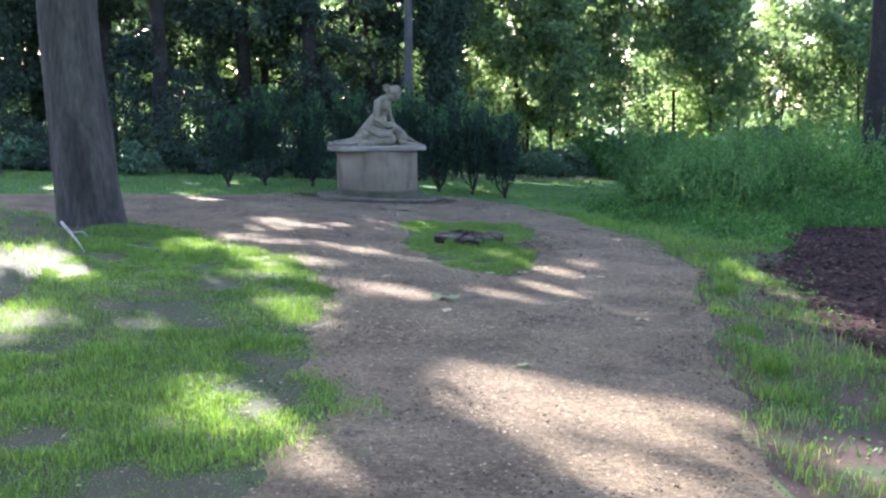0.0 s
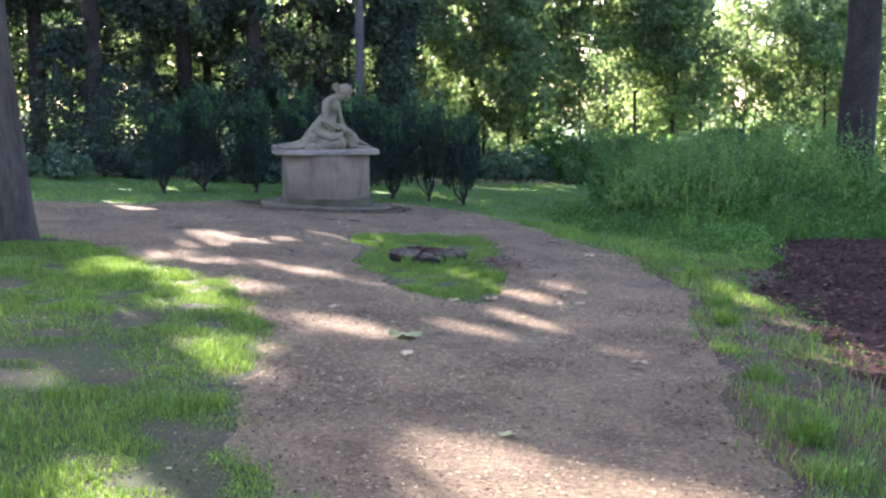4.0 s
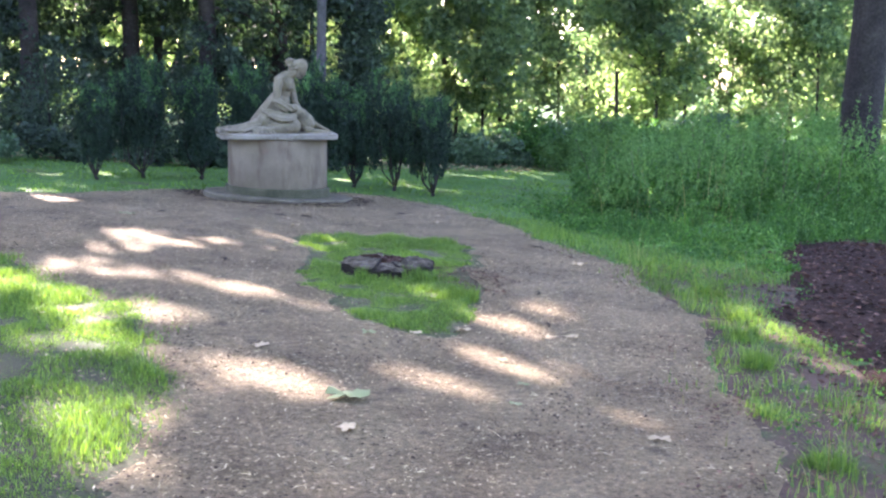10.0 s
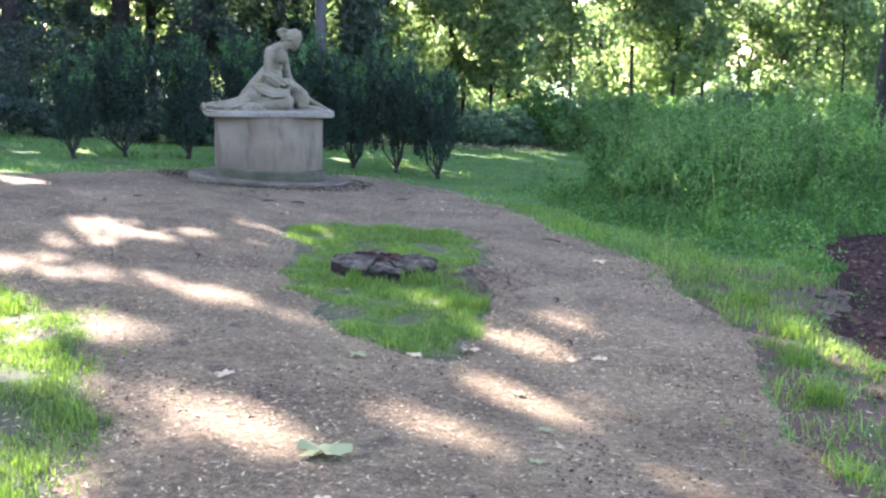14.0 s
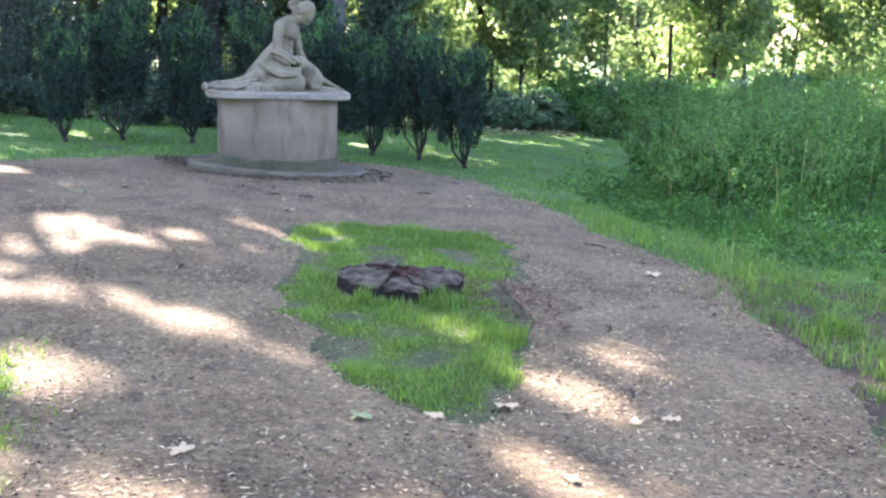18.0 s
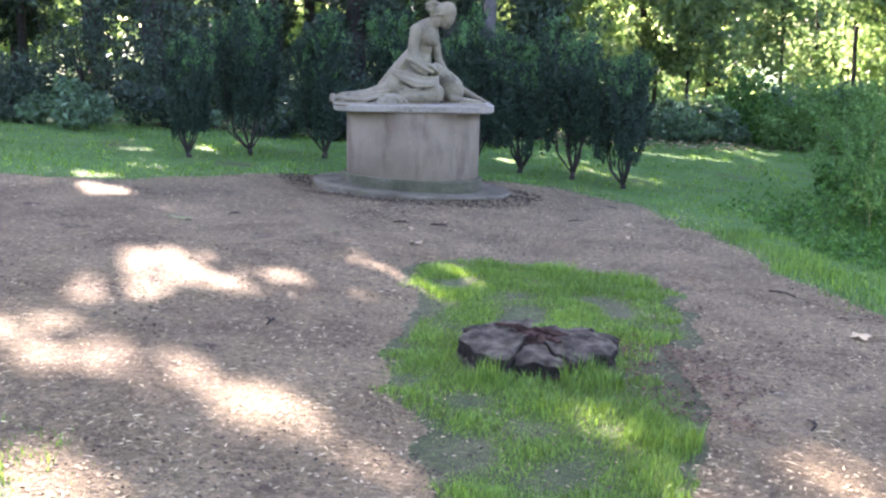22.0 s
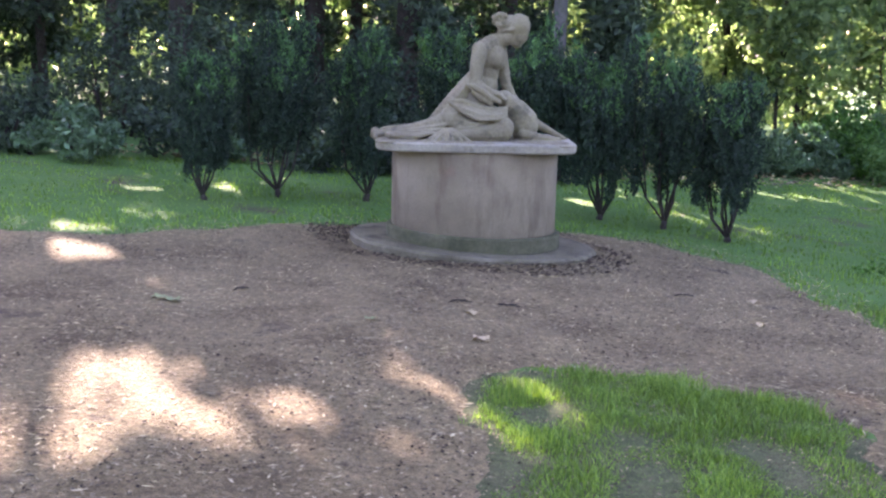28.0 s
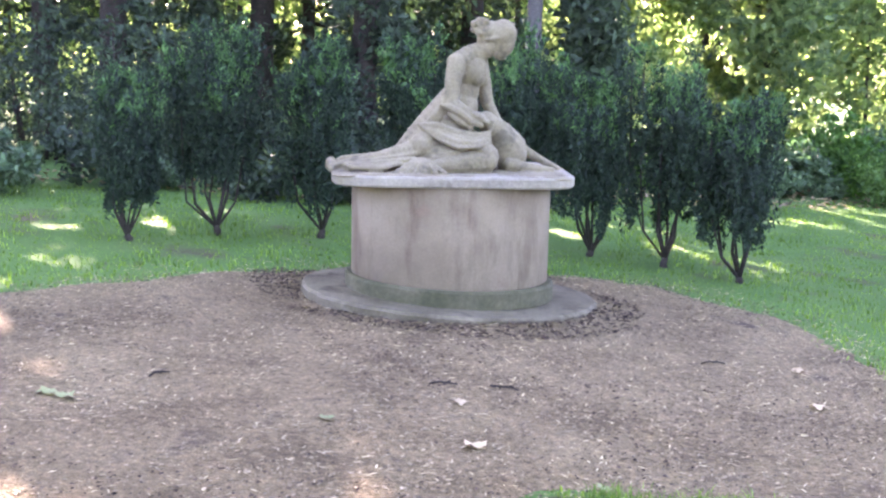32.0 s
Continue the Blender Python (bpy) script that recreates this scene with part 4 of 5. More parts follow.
# low plants along the far edge of the lawn
for k in range(10):
    x = 3.4 + 0.85 * k
    shrub("low_shrub", x, 8.2 + 0.35 * math.sin(2.1 * k) + 0.12 * k, 0.75, 0.6, 0.5 + 0.5 * (k > 2) + 0.15 * math.sin(k), 30, 120, 0.10, M_IVY if k % 3 else M_SHRUB, "low blue-green undergrowth at the foot of the wood", 60 + k, up=0.3, group="undergrowth at the wood's edge", stems=3)
# brighter leaf copy stands in for light on these shrubs
for k, (x, y, h) in enumerate([(6.6, 7.4, 0.95), (7.5, 7.2, 1.1), (8.6, 7.0, 1.15), (9.8, 6.6, 1.2), (11.2, 6.2, 1.3)]):
    shrub("round_shrub", x, y, 0.75, 0.6, h, 46, 190, 0.075, M_SHRUBTIP, "rounded green shrub at the end of the lawn", 170 + k, up=0.4, group="shrubs at the end of the lawn", stems=4)
for k in range(9):
    x = -6.6 + 0.95 * k
    shrub("low_shrub", x, 4.6 + 0.18 * x + 0.3 * math.sin(1.7 * k), 0.7, 0.5, 0.45 + 0.15 * math.sin(2.3 * k), 18, 110, 0.09, M_IVY if k % 2 else M_DARKLEAF, "low dark undergrowth behind the lawn", 80 + k, group="undergrowth at the wood's edge", stems=3)
# dark evergreens of the wood
for k in range(9):
    x = -7.4 + 1.15 * k
    shrub("evergreen_shrub", x, 6.4 + 0.12 * x + 0.5 * math.sin(2.7 * k), 0.95, 0.8, 1.15 + 0.35 * math.sin(1.9 * k + 1), 54, 75, 0.075, M_DARKLEAF, "dark evergreen shrub at the edge of the wood", 100 + k, group="evergreens of the wood", stems=6)


def conifer(x, y, height, radius, low, seed, mat, leaf=0.17, layers=30, per=400, label="tall dark conifer in the wood", trunk=0.16, thin=0.7, sway=0.0):
    rng = np.random.default_rng(seed)
    z0 = gz(x, y)
    t = empty("conifer", x, y, z0, label, "tree", "conifers of the wood")
    bm = bmesh.new()
    levels = [-0.2, 0.4, 1.1, 1.9, 2.8, 3.8, height * 0.45, height * 0.8, height]
    tube(bm, [(sway * math.sin(1.1 * q + seed) + 0.02 * math.sin(3.7 * q), sway * math.cos(0.9 * q + seed), q) for q in levels], [trunk * r for r in (1.3, 1.05, 0.97, 0.93, 0.9, 0.86, 0.7, 0.4, 0.1)], 12, 0.06, rng)
    stem = part("trunk", bm, M_DARKBARK, t)
    pts = []
    for k in range(layers * 3):
        h = low + (height - low) * (k + rng.uniform(0, 1)) / (layers * 3)
        s = (h - low) / (height - low)
        reach = radius * (0.55 + 0.45 * min(1, s * 4)) * (1 - 0.75 * s) * rng.uniform(0.65, 1.1)
        a = rng.uniform(0, 2 * math.pi)
        n = per // 3
        d = rng.uniform(0.12, 1, n) ** 0.7
        q = np.stack([np.cos(a) * d * reach, np.sin(a) * d * reach, h - 0.25 * d * d * reach + rng.normal(0, 0.10, n)], 1)
        q[:, :2] += rng.normal(0, 0.16, (n, 2)) * (0.4 + reach * 0.35)
        pts.append(q)
        if k % 9 == 0 and k < 60:
            bm = bmesh.new()
            tube(bm, [(0, 0, h), (np.cos(a) * reach * 0.5, np.sin(a) * reach * 0.5, h - 0.06 * reach), (np.cos(a) * reach * 0.95, np.sin(a) * reach * 0.95, h - 0.24 * reach)], [0.035, 0.02, 0.006], 5, 0.05, rng)
            part("branch", bm, M_DARKBARK, stem)
    p = np.concatenate(pts)
    p = p[(p[:, 2] > 4.6) | (rng.uniform(0, 1, len(p)) < thin)]
    deep = p[p[:, 2] < 4.6]
    p = np.concatenate([p, deep + rng.normal(0, 0.11, deep.shape)])
    # a thin band and gaps along y, cut to show the sunlit wood behind
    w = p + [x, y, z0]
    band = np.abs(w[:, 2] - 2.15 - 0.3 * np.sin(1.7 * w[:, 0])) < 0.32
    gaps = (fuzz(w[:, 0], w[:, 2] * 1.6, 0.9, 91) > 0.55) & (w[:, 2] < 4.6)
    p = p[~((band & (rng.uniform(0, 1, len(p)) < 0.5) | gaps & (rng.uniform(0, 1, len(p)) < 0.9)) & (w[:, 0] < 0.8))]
    w = p + [x, y, z0]
    p = p[~lets_sun_through(w, rng)]
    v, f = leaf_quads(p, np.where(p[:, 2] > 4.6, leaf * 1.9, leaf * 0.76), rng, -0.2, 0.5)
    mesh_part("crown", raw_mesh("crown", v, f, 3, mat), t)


# the one at x -5.75 is added to block sun on the path
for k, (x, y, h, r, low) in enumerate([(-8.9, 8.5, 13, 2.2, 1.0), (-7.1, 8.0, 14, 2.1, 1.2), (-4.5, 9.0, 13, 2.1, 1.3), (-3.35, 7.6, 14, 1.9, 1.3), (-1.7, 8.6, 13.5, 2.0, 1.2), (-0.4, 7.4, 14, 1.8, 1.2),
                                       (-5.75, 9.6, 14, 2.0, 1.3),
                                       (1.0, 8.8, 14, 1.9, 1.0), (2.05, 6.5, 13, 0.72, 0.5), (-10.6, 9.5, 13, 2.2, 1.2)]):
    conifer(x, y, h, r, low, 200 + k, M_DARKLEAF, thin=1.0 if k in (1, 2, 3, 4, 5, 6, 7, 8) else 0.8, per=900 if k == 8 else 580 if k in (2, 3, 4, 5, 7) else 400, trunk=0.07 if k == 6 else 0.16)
# slim conifers added as sun blockers, their high crowns out of sight
for k, (x, y, h, r, low) in enumerate([(3.1, 11.3, 15, 2.2, 3.9), (5.3, 11.6, 15, 2.2, 4.3), (8.2, 11.6, 15, 2.3, 4.5), (10.9, 12.0, 15, 2.3, 4.8), (-13.0, 10.5, 14, 2.4, 1.5), (2.2, 12.4, 15, 2.2, 4.3), (4.2, 12.7, 15, 2.2, 4.3), (6.7, 12.2, 15, 2.2, 4.6)]):
    conifer(x, y, h, r, low, 230 + k, M_DARKLEAF, trunk=0.036 + 0.008 * (k % 3), sway=0.10, label="tall slim conifer added in the wood for its crown's shade")
for k, (x, y, h, r, low) in enumerate([(-3.6, 11.2, 10, 1.7, 0.8), (-1.2, 11.0, 10, 1.6, 0.8), (0.9, 11.4, 10, 1.6, 0.8), (-6.25, 11.0, 10, 1.7, 0.8), (-8.0, 11.5, 10, 1.7, 0.8)]):
    conifer(x, y, h, r, low, 250 + k, M_DARKLEAF, trunk=0.10, label="dark conifer deeper in the wood", thin=0.9)

# sunlit broadleaved trees behind on the right, and more all round
for k, (x, y, h, r, low) in enumerate([(3.3, 10.4, 5.0, 1.1, 0.4), (4.7, 10.7, 5.2, 1.2, 0.4), (6.1, 11.2, 5.2, 1.2, 0.4), (7.4, 11.0, 5.0, 1.0, 0.6), (8.9, 11.2, 5.2, 0.9, 2.0), (10.2, 12.4, 5.4, 1.4, 0.4), (12.7, 13.0, 5.4, 1.25, 0.4), (13.8, 12.0, 5.6, 1.6, 0.5), (16.2, 13.5, 5.8, 1.9, 0.5),
                                       (12.6, 9.0, 5.0, 1.3, 1.2), (3.6, 14.0, 3.6, 1.5, 0.4), (6.0, 15.0, 3.6, 1.6, 0.4), (11.0, 17.2, 4.0, 1.6, 0.3), (19.0, 17.0, 5.0, 2.2, 0.4), (-2.5, 14.0, 4.6, 1.8, 0.6), (-6.5, 14.5, 4.6, 1.8, 0.6), (-11.5, 13.0, 5, 2.0, 0.6), (15.2, 8.0, 6.0, 1.7, 1.2), (10.6, 15.2, 3.8, 1.4, 0.3),
                                       (-9.0, 14.5, 5.2, 1.9, 0.5), (-4.4, 15.0, 5.2, 1.9, 0.5), (-0.6, 14.6, 5.0, 1.7, 0.5), (1.6, 15.0, 5.0, 1.6, 0.5), (-13.5, 12.5, 5.2, 2.0, 0.5), (5.4, 10.0, 4.4, 0.9, 0.9), (9.6, 10.6, 4.6, 1.0, 1.1)]):
    tree("broadleaf_tree", x, y, h, 0.03 + 0.012 * (k % 3), (low, r, 70, 0.38), 0.14, 6500, M_SUNLEAF, M_DARKBARK, "sunlit broadleaved tree with yellow-green leaves in the wood", seed=300 + k, limbs=9, group="broadleaved trees of the wood", open_sun=False)
# unseen trees round the start of the path, added so their crowns shade it
for k, (x, y) in enumerate([(-6.6, -10.5), (4.6, -14.5), (-5.6, -17.0), (6.5, -8.0)]):
    tree("tree", x, y, 12, 0.28, (5.6, 3.8, 60, 1.1), 0.30, 9000, M_SUNLEAF, M_BARK, "unseen broad-crowned tree added off the path for its shade", seed=380 + k)


def far_wood():
    """The rest of the wood, closing the view all round."""
    rng = np.random.default_rng(77)
    n = 900
    a = rng.uniform(-1.25, 1.25, n)
    d = rng.uniform(24, 34, n)
    c = np.stack([3 + d * np.sin(a), -4 + d * np.cos(a), rng.uniform(-0.5, 5.6, n)], 1)
    c[:, 2] += rise(c[:, 0], c[:, 1])
    gap = np.abs(c[:, 0] - 8.3 - (c[:, 1] - 13.3) * 0.353) < 1.1
    c = c[~(gap & (c[:, 2] < 1.6))]
    clear = np.abs(c[:, 0] - 20.15 - (c[:, 1] - 28) * 0.52) < 0.6
    c = c[~(clear & (c[:, 1] < 29) & (np.abs(c[:, 2] - 2.2) < 1.3))]
    p = clumps(c, rng.uniform(0.7, 1.3, len(c)), 72, rng, 0.8)
    v, f = leaf_quads(p, 0.38, rng, 0.0, 0.6)
    tagged(new("far_wood", raw_mesh("far_wood", v, f, 3, M_SUNLEAF)), "sunlit leafy wood closing the view behind the park", "trees", kind="stuff")
    m = 620
    a = rng.uniform(1.1, 2 * math.pi - 1.1, m)
    d = rng.uniform(26, 36, m)
    c = np.stack([d * np.sin(a), -6 + d * np.cos(a), rng.uniform(0, 5.0, m)], 1)
    c[:, 2] += rise(c[:, 0], c[:, 1])
    p = clumps(c, rng.uniform(1.2, 2.0, m), 40, rng, 0.8)
    v, f = leaf_quads(p, 0.75, rng, 0.0, 0.6)
    tagged(new("far_wood", raw_mesh("far_wood", v, f, 3, M_SUNLEAF)), "leafy wood round the open lawn", "trees", kind="stuff")


far_wood()

# ---- grass ----
def blades(n, xr, yr, ok, rng, lo, hi, width, lean=0.35):
    """Curved grass blades, three vertices and a tip each, on the ground."""
    x, y = rng.uniform(*xr, n), rng.uniform(*yr, n)
    k = ok(x, y, rng.uniform(0, 1, n))
    x, y = x[k], y[k]
    n = len(x)
    z = rise(x, y)
    tuft = 0.8 + 0.42 * fuzz(x, y, 0.9, 31) + 0.45 * fuzz(x, y, 3.6, 32)
    h = rng.uniform(lo, hi, n) * np.clip(tuft, 0.2, 1.9)
    a = rng.uniform(0, 2 * np.pi, n)
    l = rng.uniform(0.1, 1, n) * lean * h
    s, c = np.sin(a), np.cos(a)
    w = width * rng.uniform(0.6, 1.3, n)
    p0 = np.stack([x - s * w, y + c * w, z - 0.01], 1)
    p1 = np.stack([x + s * w, y - c * w, z - 0.01], 1)
    p2 = np.stack([x + s * w * 0.7 + c * l * 0.35, y - c * w * 0.7 + s * l * 0.35, z + h * 0.6], 1)
    p3 = np.stack([x - s * w * 0.7 + c * l * 0.35, y + c * w * 0.7 + s * l * 0.35, z + h * 0.6], 1)
    p4 = np.stack([x + c * l, y + s * l, z + h], 1)
    v = np.stack([p0, p1, p2, p3, p4], 1).reshape(-1, 3)
    i = np.arange(n)[:, None] * 5
    f = np.concatenate([i, i + 1, i + 2, i, i + 2, i + 3, i + 3, i + 2, i + 4], 1).ravel()
    return v, f


def bare(x, y):
    """How worn the turf is, 0 to 1."""
    return np.clip(0.5 + 0.5 * fuzz(x, y, 0.55, 33) + 0.2 * fuzz(x, y, 2.4, 34), 0, 1)


def off_paths(x, y, u):
    d = path_depth(x, y)
    return (d < -0.04 + 0.40 * u ** 4) & (mulch_depth(x, y) < 0.05 * (u - 0.5))


def grass(name, n, xr, yr, ok, lo, hi, width, mat, label, seed, lean=0.5):
    v, f = blades(n, xr, yr, ok, np.random.default_rng(seed), lo, hi, width, lean)
    tagged(new(name, raw_mesh(name, v, f, 3, mat)), label, "grass", kind="stuff")


in_stump = lambda x, y: np.hypot(x - 0.25, (y + 4.99) / 0.92) < 0.35
grass("island_grass", 190000, (-0.5, 1.35), (-7.2, -2.5), lambda x, y, u: (signed(ISLAND_EDGE, x, y) - ragged(x, y) > 0.05 - 0.15 * u * u * u) & ~in_stump(x, y) & (u < 1.25 - 0.85 * bare(1.9 * x, 1.6 * y + 3)) & (np.hypot((x - 0.78) / 0.8, (y + 5.15) / 1.3) > 0.12 + 0.32 * u), 0.010, 0.048, 0.0025, M_GRASS, "short bright green grass of the island", 1, 1.1)
grass("verge_grass", 100000, (-7.5, -1.2), (-16, -3.0), lambda x, y, u: off_paths(x, y, u) & (u < 1.12 - 0.95 * bare(x, y)) & (np.hypot(x + 3.42, y + 4.35) > 0.36), 0.018, 0.055, 0.0026, M_GRASS, "patchy green grass beside the path", 2)
grass("verge_grass", 170000, (-3.4, -1.3), (-12.6, -4.6), lambda x, y, u: off_paths(x, y, u) & (u < 1.2 - 0.85 * bare(x, y)), 0.012, 0.05, 0.0027, M_GRASS, "lush green grass beside the path", 12, 1.2)
grass("lawn_grass", 95000, (-8, 8.5), (-1.2, 8.6), lambda x, y, u: off_paths(x, y, u) & (signed(ISLAND_EDGE, x, y) < -0.5) & (y < 8.4) & (y < 4.9 + 0.4 * (x + 1)) & (np.hypot((x - PX) / 0.86, (y - PY) / 0.72) > 1), 0.012, 0.035, 0.005, M_LAWN, "mown green lawn behind the path", 3, 0.9)
grass("edge_grass", 150000, (0.0, 4.6), (-14, -1.0), lambda x, y, u: off_paths(x, y, u) & (signed(ISLAND_EDGE, x, y) < -0.5) & (path_depth(x, y) > -1.5 - 0.6 * u) & ((y > -5) | (fuzz(x, y, 1.0, 71) + 1.2 * (u - 0.5) > -0.45)) & ((u < 1.15 - 0.85 * bare(1.5 * x, 1.5 * y)) | (y < -9.3) & (u < 0.8)), 0.02, 0.095, 0.0028, M_GRASS, "long green grass between path and mulch", 4, 1.0)
grass("dry_grass", 3000, (0.0, 4.0), (-14, -3.0), lambda x, y, u: off_paths(x, y, u) & (signed(ISLAND_EDGE, x, y) < -0.5) & (path_depth(x, y) > -0.9) & (bare(1.3 * x, y) > 0.45), 0.08, 0.24, 0.0025, M_DRYGRASS, "pale dry grass stalks beside the path", 5, 0.9)


# ---- litter on the path ----
def scatter(name, n, xr, yr, ok, size, mat, label, seed, category, aspect=0.6, lift=0.004, curl=1.0):
    rng = np.random.default_rng(seed)
    x, y = rng.uniform(*xr, n), rng.uniform(*yr, n)
    k = ok(x, y)
    x, y = x[k], y[k]
    n = len(x)
    a, s = rng.uniform(0, 2 * np.pi, n), size * rng.uniform(0.4, 1.5, n)
    z = np.where(path_depth(x, y) > 0, path_height(x, y), rise(x, y)) + lift
    c, d = np.cos(a), np.sin(a)
    q = [np.stack([x + s * (c * u - d * w * aspect), y + s * (d * u + c * w * aspect), z + s * h * curl], 1) for u, w, h in ((-0.5, 0, 0.06), (0, 0.5, 0.16), (0.5, 0, 0.05), (0, -0.5, 0.12), (0, 0, 0.0))]
    tops = np.stack(q, 1) + np.array([0, 0, 1]) * (rng.uniform(0, 0.25 * curl, (n, 5)) * s[:, None])[..., None]
    v = tops.reshape(-1, 3)
    i = np.arange(n)[:, None] * 5
    f = np.concatenate([i, i + 4, i + 1, i + 1, i + 4, i + 2, i + 2, i + 4, i + 3, i + 3, i + 4, i], 1).ravel()
    tagged(new(name, raw_mesh(name, v, f, 3, mat)), label, category, kind="stuff")


on_path = lambda x, y: path_depth(x, y) > -0.12 * np.abs(fuzz(x, y, 2.0, 45))
scatter("pebbles", 62000, (-3.4, 2.5), (-12.5, 1.2), on_path, 0.015, M_PEBBLE, "small loose stones of the gravel path", 21, "gravel", 0.8, 0.001, 0.6)
scatter("leaf_litter", 16000, (-3.4, 2.6), (-13, 1.4), lambda x, y: (path_depth(x, y) > -0.3) & (fuzz(x, y, 0.8, 41) + 0.8 * np.exp(-np.abs(path_depth(x, y)) / 0.25) > -0.2), 0.018, M_LITTER, "small dry fallen leaves strewn over the path", 22, "fallen leaves", 0.5, 0.003, 0.35)
scatter("mulch_chips", 20000, (1.2, 7), (-13, -2), lambda x, y: mulch_depth(x, y) > 0.1, 0.05, M_CHIP, "bark chips and dead leaves on the bed", 23, "bark chips", 0.4, 0.036)
scatter("mulch_chips", 9000, (0.8, 4.8), (-13, -2), lambda x, y: np.abs(mulch_depth(x, y)) < 0.3, 0.04, M_CHIP, "bark chips strewn along the edge of the bed", 28, "bark chips", 0.4, 0.012)

scatter("strip_litter", 12000, (0.0, 4.4), (-13, -2.5), lambda x, y: (path_depth(x, y) < 0.35) & (strip_inside(x, y) > -0.4) & (fuzz(x, y, 1.2, 46) > -0.4), 0.026, M_REDLEAF, "reddish dead leaves and bark bits along the path edge", 29, "fallen leaves", 0.5, 0.006, 0.7)
scatter("island_litter", 5000, (-0.6, 1.6), (-7.3, -2.4), lambda x, y: signed(ISLAND_EDGE, x, y) > -0.15, 0.015, M_LITTER, "dry leaf bits between the grass of the island", 38, "fallen leaves", 0.45, 0.010, 0.6)
scatter("verge_litter", 4500, (-5.5, -1.4), (-13, -3.5), lambda x, y: path_depth(x, y) < -0.05, 0.022, M_LITTER, "dead leaf bits in the worn turf", 37, "fallen leaves", 0.5, 0.010, 0.6)
scatter("stump_crumbs", 4500, (0.2, 1.4), (-6.2, -4.2), lambda x, y: (np.hypot((x - 0.78) / 0.38, (y + 5.1) / 0.62) < 1 + 0.3 * fuzz(x, y, 3.0, 47)), 0.024, M_REDLEAF, "crumbled wood and soil beside the stump", 39, "wood crumbs", 0.5, 0.008, 0.7)


def fallen_leaf(x, y, size, mat, label, seed, lobes=5):
    rng = random.Random(seed)
    bm = bmesh.new()
    c = bm.verts.new((0, 0, 0.012))
    ring = []
    n = lobes * 4
    for i in range(n):
        a = 2 * math.pi * i / n
        r = size * 0.5 * (0.55 + 0.45 * abs(math.cos(lobes * a / 2))) * rng.uniform(0.85, 1.1)
        ring.append(bm.verts.new((r * math.cos(a), r * 0.8 * math.sin(a), 0.006 + 0.18 * size * abs(math.sin(a * 1.5 + seed)) * rng.uniform(0.3, 1))))
    for i in range(n):
        bm.faces.new((c, ring[i], ring[(i + 1) % n]))
    ob = empty("fallen_leaf", x, y, float(path_height(x, y)) + 0.002, label, "leaf", "single leaves on the path", rng.uniform(0, 360))
    part("blade", bm, mat, ob, "", True)
    bm = bmesh.new()
    tube(bm, [(0, 0, 0.01), (-size * 0.35, -size * 0.3, 0.006), (-size * 0.6, -size * 0.6, 0.004)], [0.002, 0.0018, 0.0015], 5)
    part("stalk", bm, M_LITTER, ob)


fallen_leaf(-0.62, -8.42, 0.22, M_PALELEAF, "large pale green fallen leaf with curled lobes on the gravel", 1)
fallen_leaf(-0.28, -7.1, 0.11, M_PALELEAF, "small pale dry leaf on the gravel", 2)
fallen_leaf(-0.57, -10.36, 0.09, M_PALELEAF, "small pale leaf lying on the gravel", 3)
fallen_leaf(2.07, -4.23, 0.15, M_LITTER, "brown fallen leaf at the path edge", 4)
fallen_leaf(1.47, -1.72, 0.10, M_LITTER, "brown fallen leaf on the path ring", 5)

for k, (x, y) in enumerate([(-0.64, -2.26), (-0.11, -1.95), (-0.11, -2.46), (0.3, -2.74), (1.63, -1.09), (0.31, -6.92), (-0.02, -6.74), (0.0, -7.07), (-0.7, -8.86), (0.12, -8.5), (0.95, -7.03), (0.58, -9.02), (0.33, -7.64), (0.78, -7.07), (-0.9, -7.44), (0.28, -8.13)]):
    fallen_leaf(x, y, 0.07 + 0.02 * (k % 3), M_PALELEAF if k % 3 == 0 else M_LITTER, "small pale curled leaf on the gravel" if k % 3 == 0 else "small dry brown leaf on the gravel", 30 + k)
for k, (x, y) in enumerate([(-1.6, -2.16), (-1.68, -2.12)]):
    fallen_leaf(x, y, 0.10, M_PALELEAF, "blue-green fallen leaf on the shaded gravel", 60 + k)


def twig(x, y, length, turn, seed):
    rng = random.Random(seed)
    t = empty("twig", x, y, float(path_height(x, y)) + 0.006, "short dark dead twig on the gravel", "twig", "twigs on the path", turn)
    bm = bmesh.new()
    tube(bm, [(-length / 2, 0, 0), (-length / 6, rng.uniform(-0.02, 0.02), 0.008), (length / 5, rng.uniform(-0.02, 0.02), 0.004), (length / 2, 0.01, 0.0)], [0.0045, 0.0045, 0.004, 0.0025], 6)
    part("stick", bm, M_DARKBARK, t)
    bm = bmesh.new()
    tube(bm, [(0, 0, 0.004), (length * 0.15, length * 0.12, 0.01), (length * 0.25, length * 0.22, 0.006)], [0.004, 0.003, 0.002], 5)
    part("side_shoot", bm, M_DARKBARK, t)


for k, (x, y, l, a) in enumerate([(-0.16, -1.7, 0.12, -8), (0.1, -1.69, 0.13, -35), (-1.32, -1.78, 0.1, 40), (1.21, -5.68, 0.14, 60), (2.0, -3.3, 0.2, 120), (0.92, -6.71, 0.12, 70), (1.23, -1.01, 0.12, 0), (-0.9, -4.6, 0.13, 80)]):
    twig(x, y, l, a, k)
for k, (x, y, l, a) in enumerate([(2.75, -0.9, 0.30, 50), (3.1, 0.6, 0.22, 20), (2.5, 0.3, 0.18, 70)]):
    twig(x, y, l, a, 50 + k)

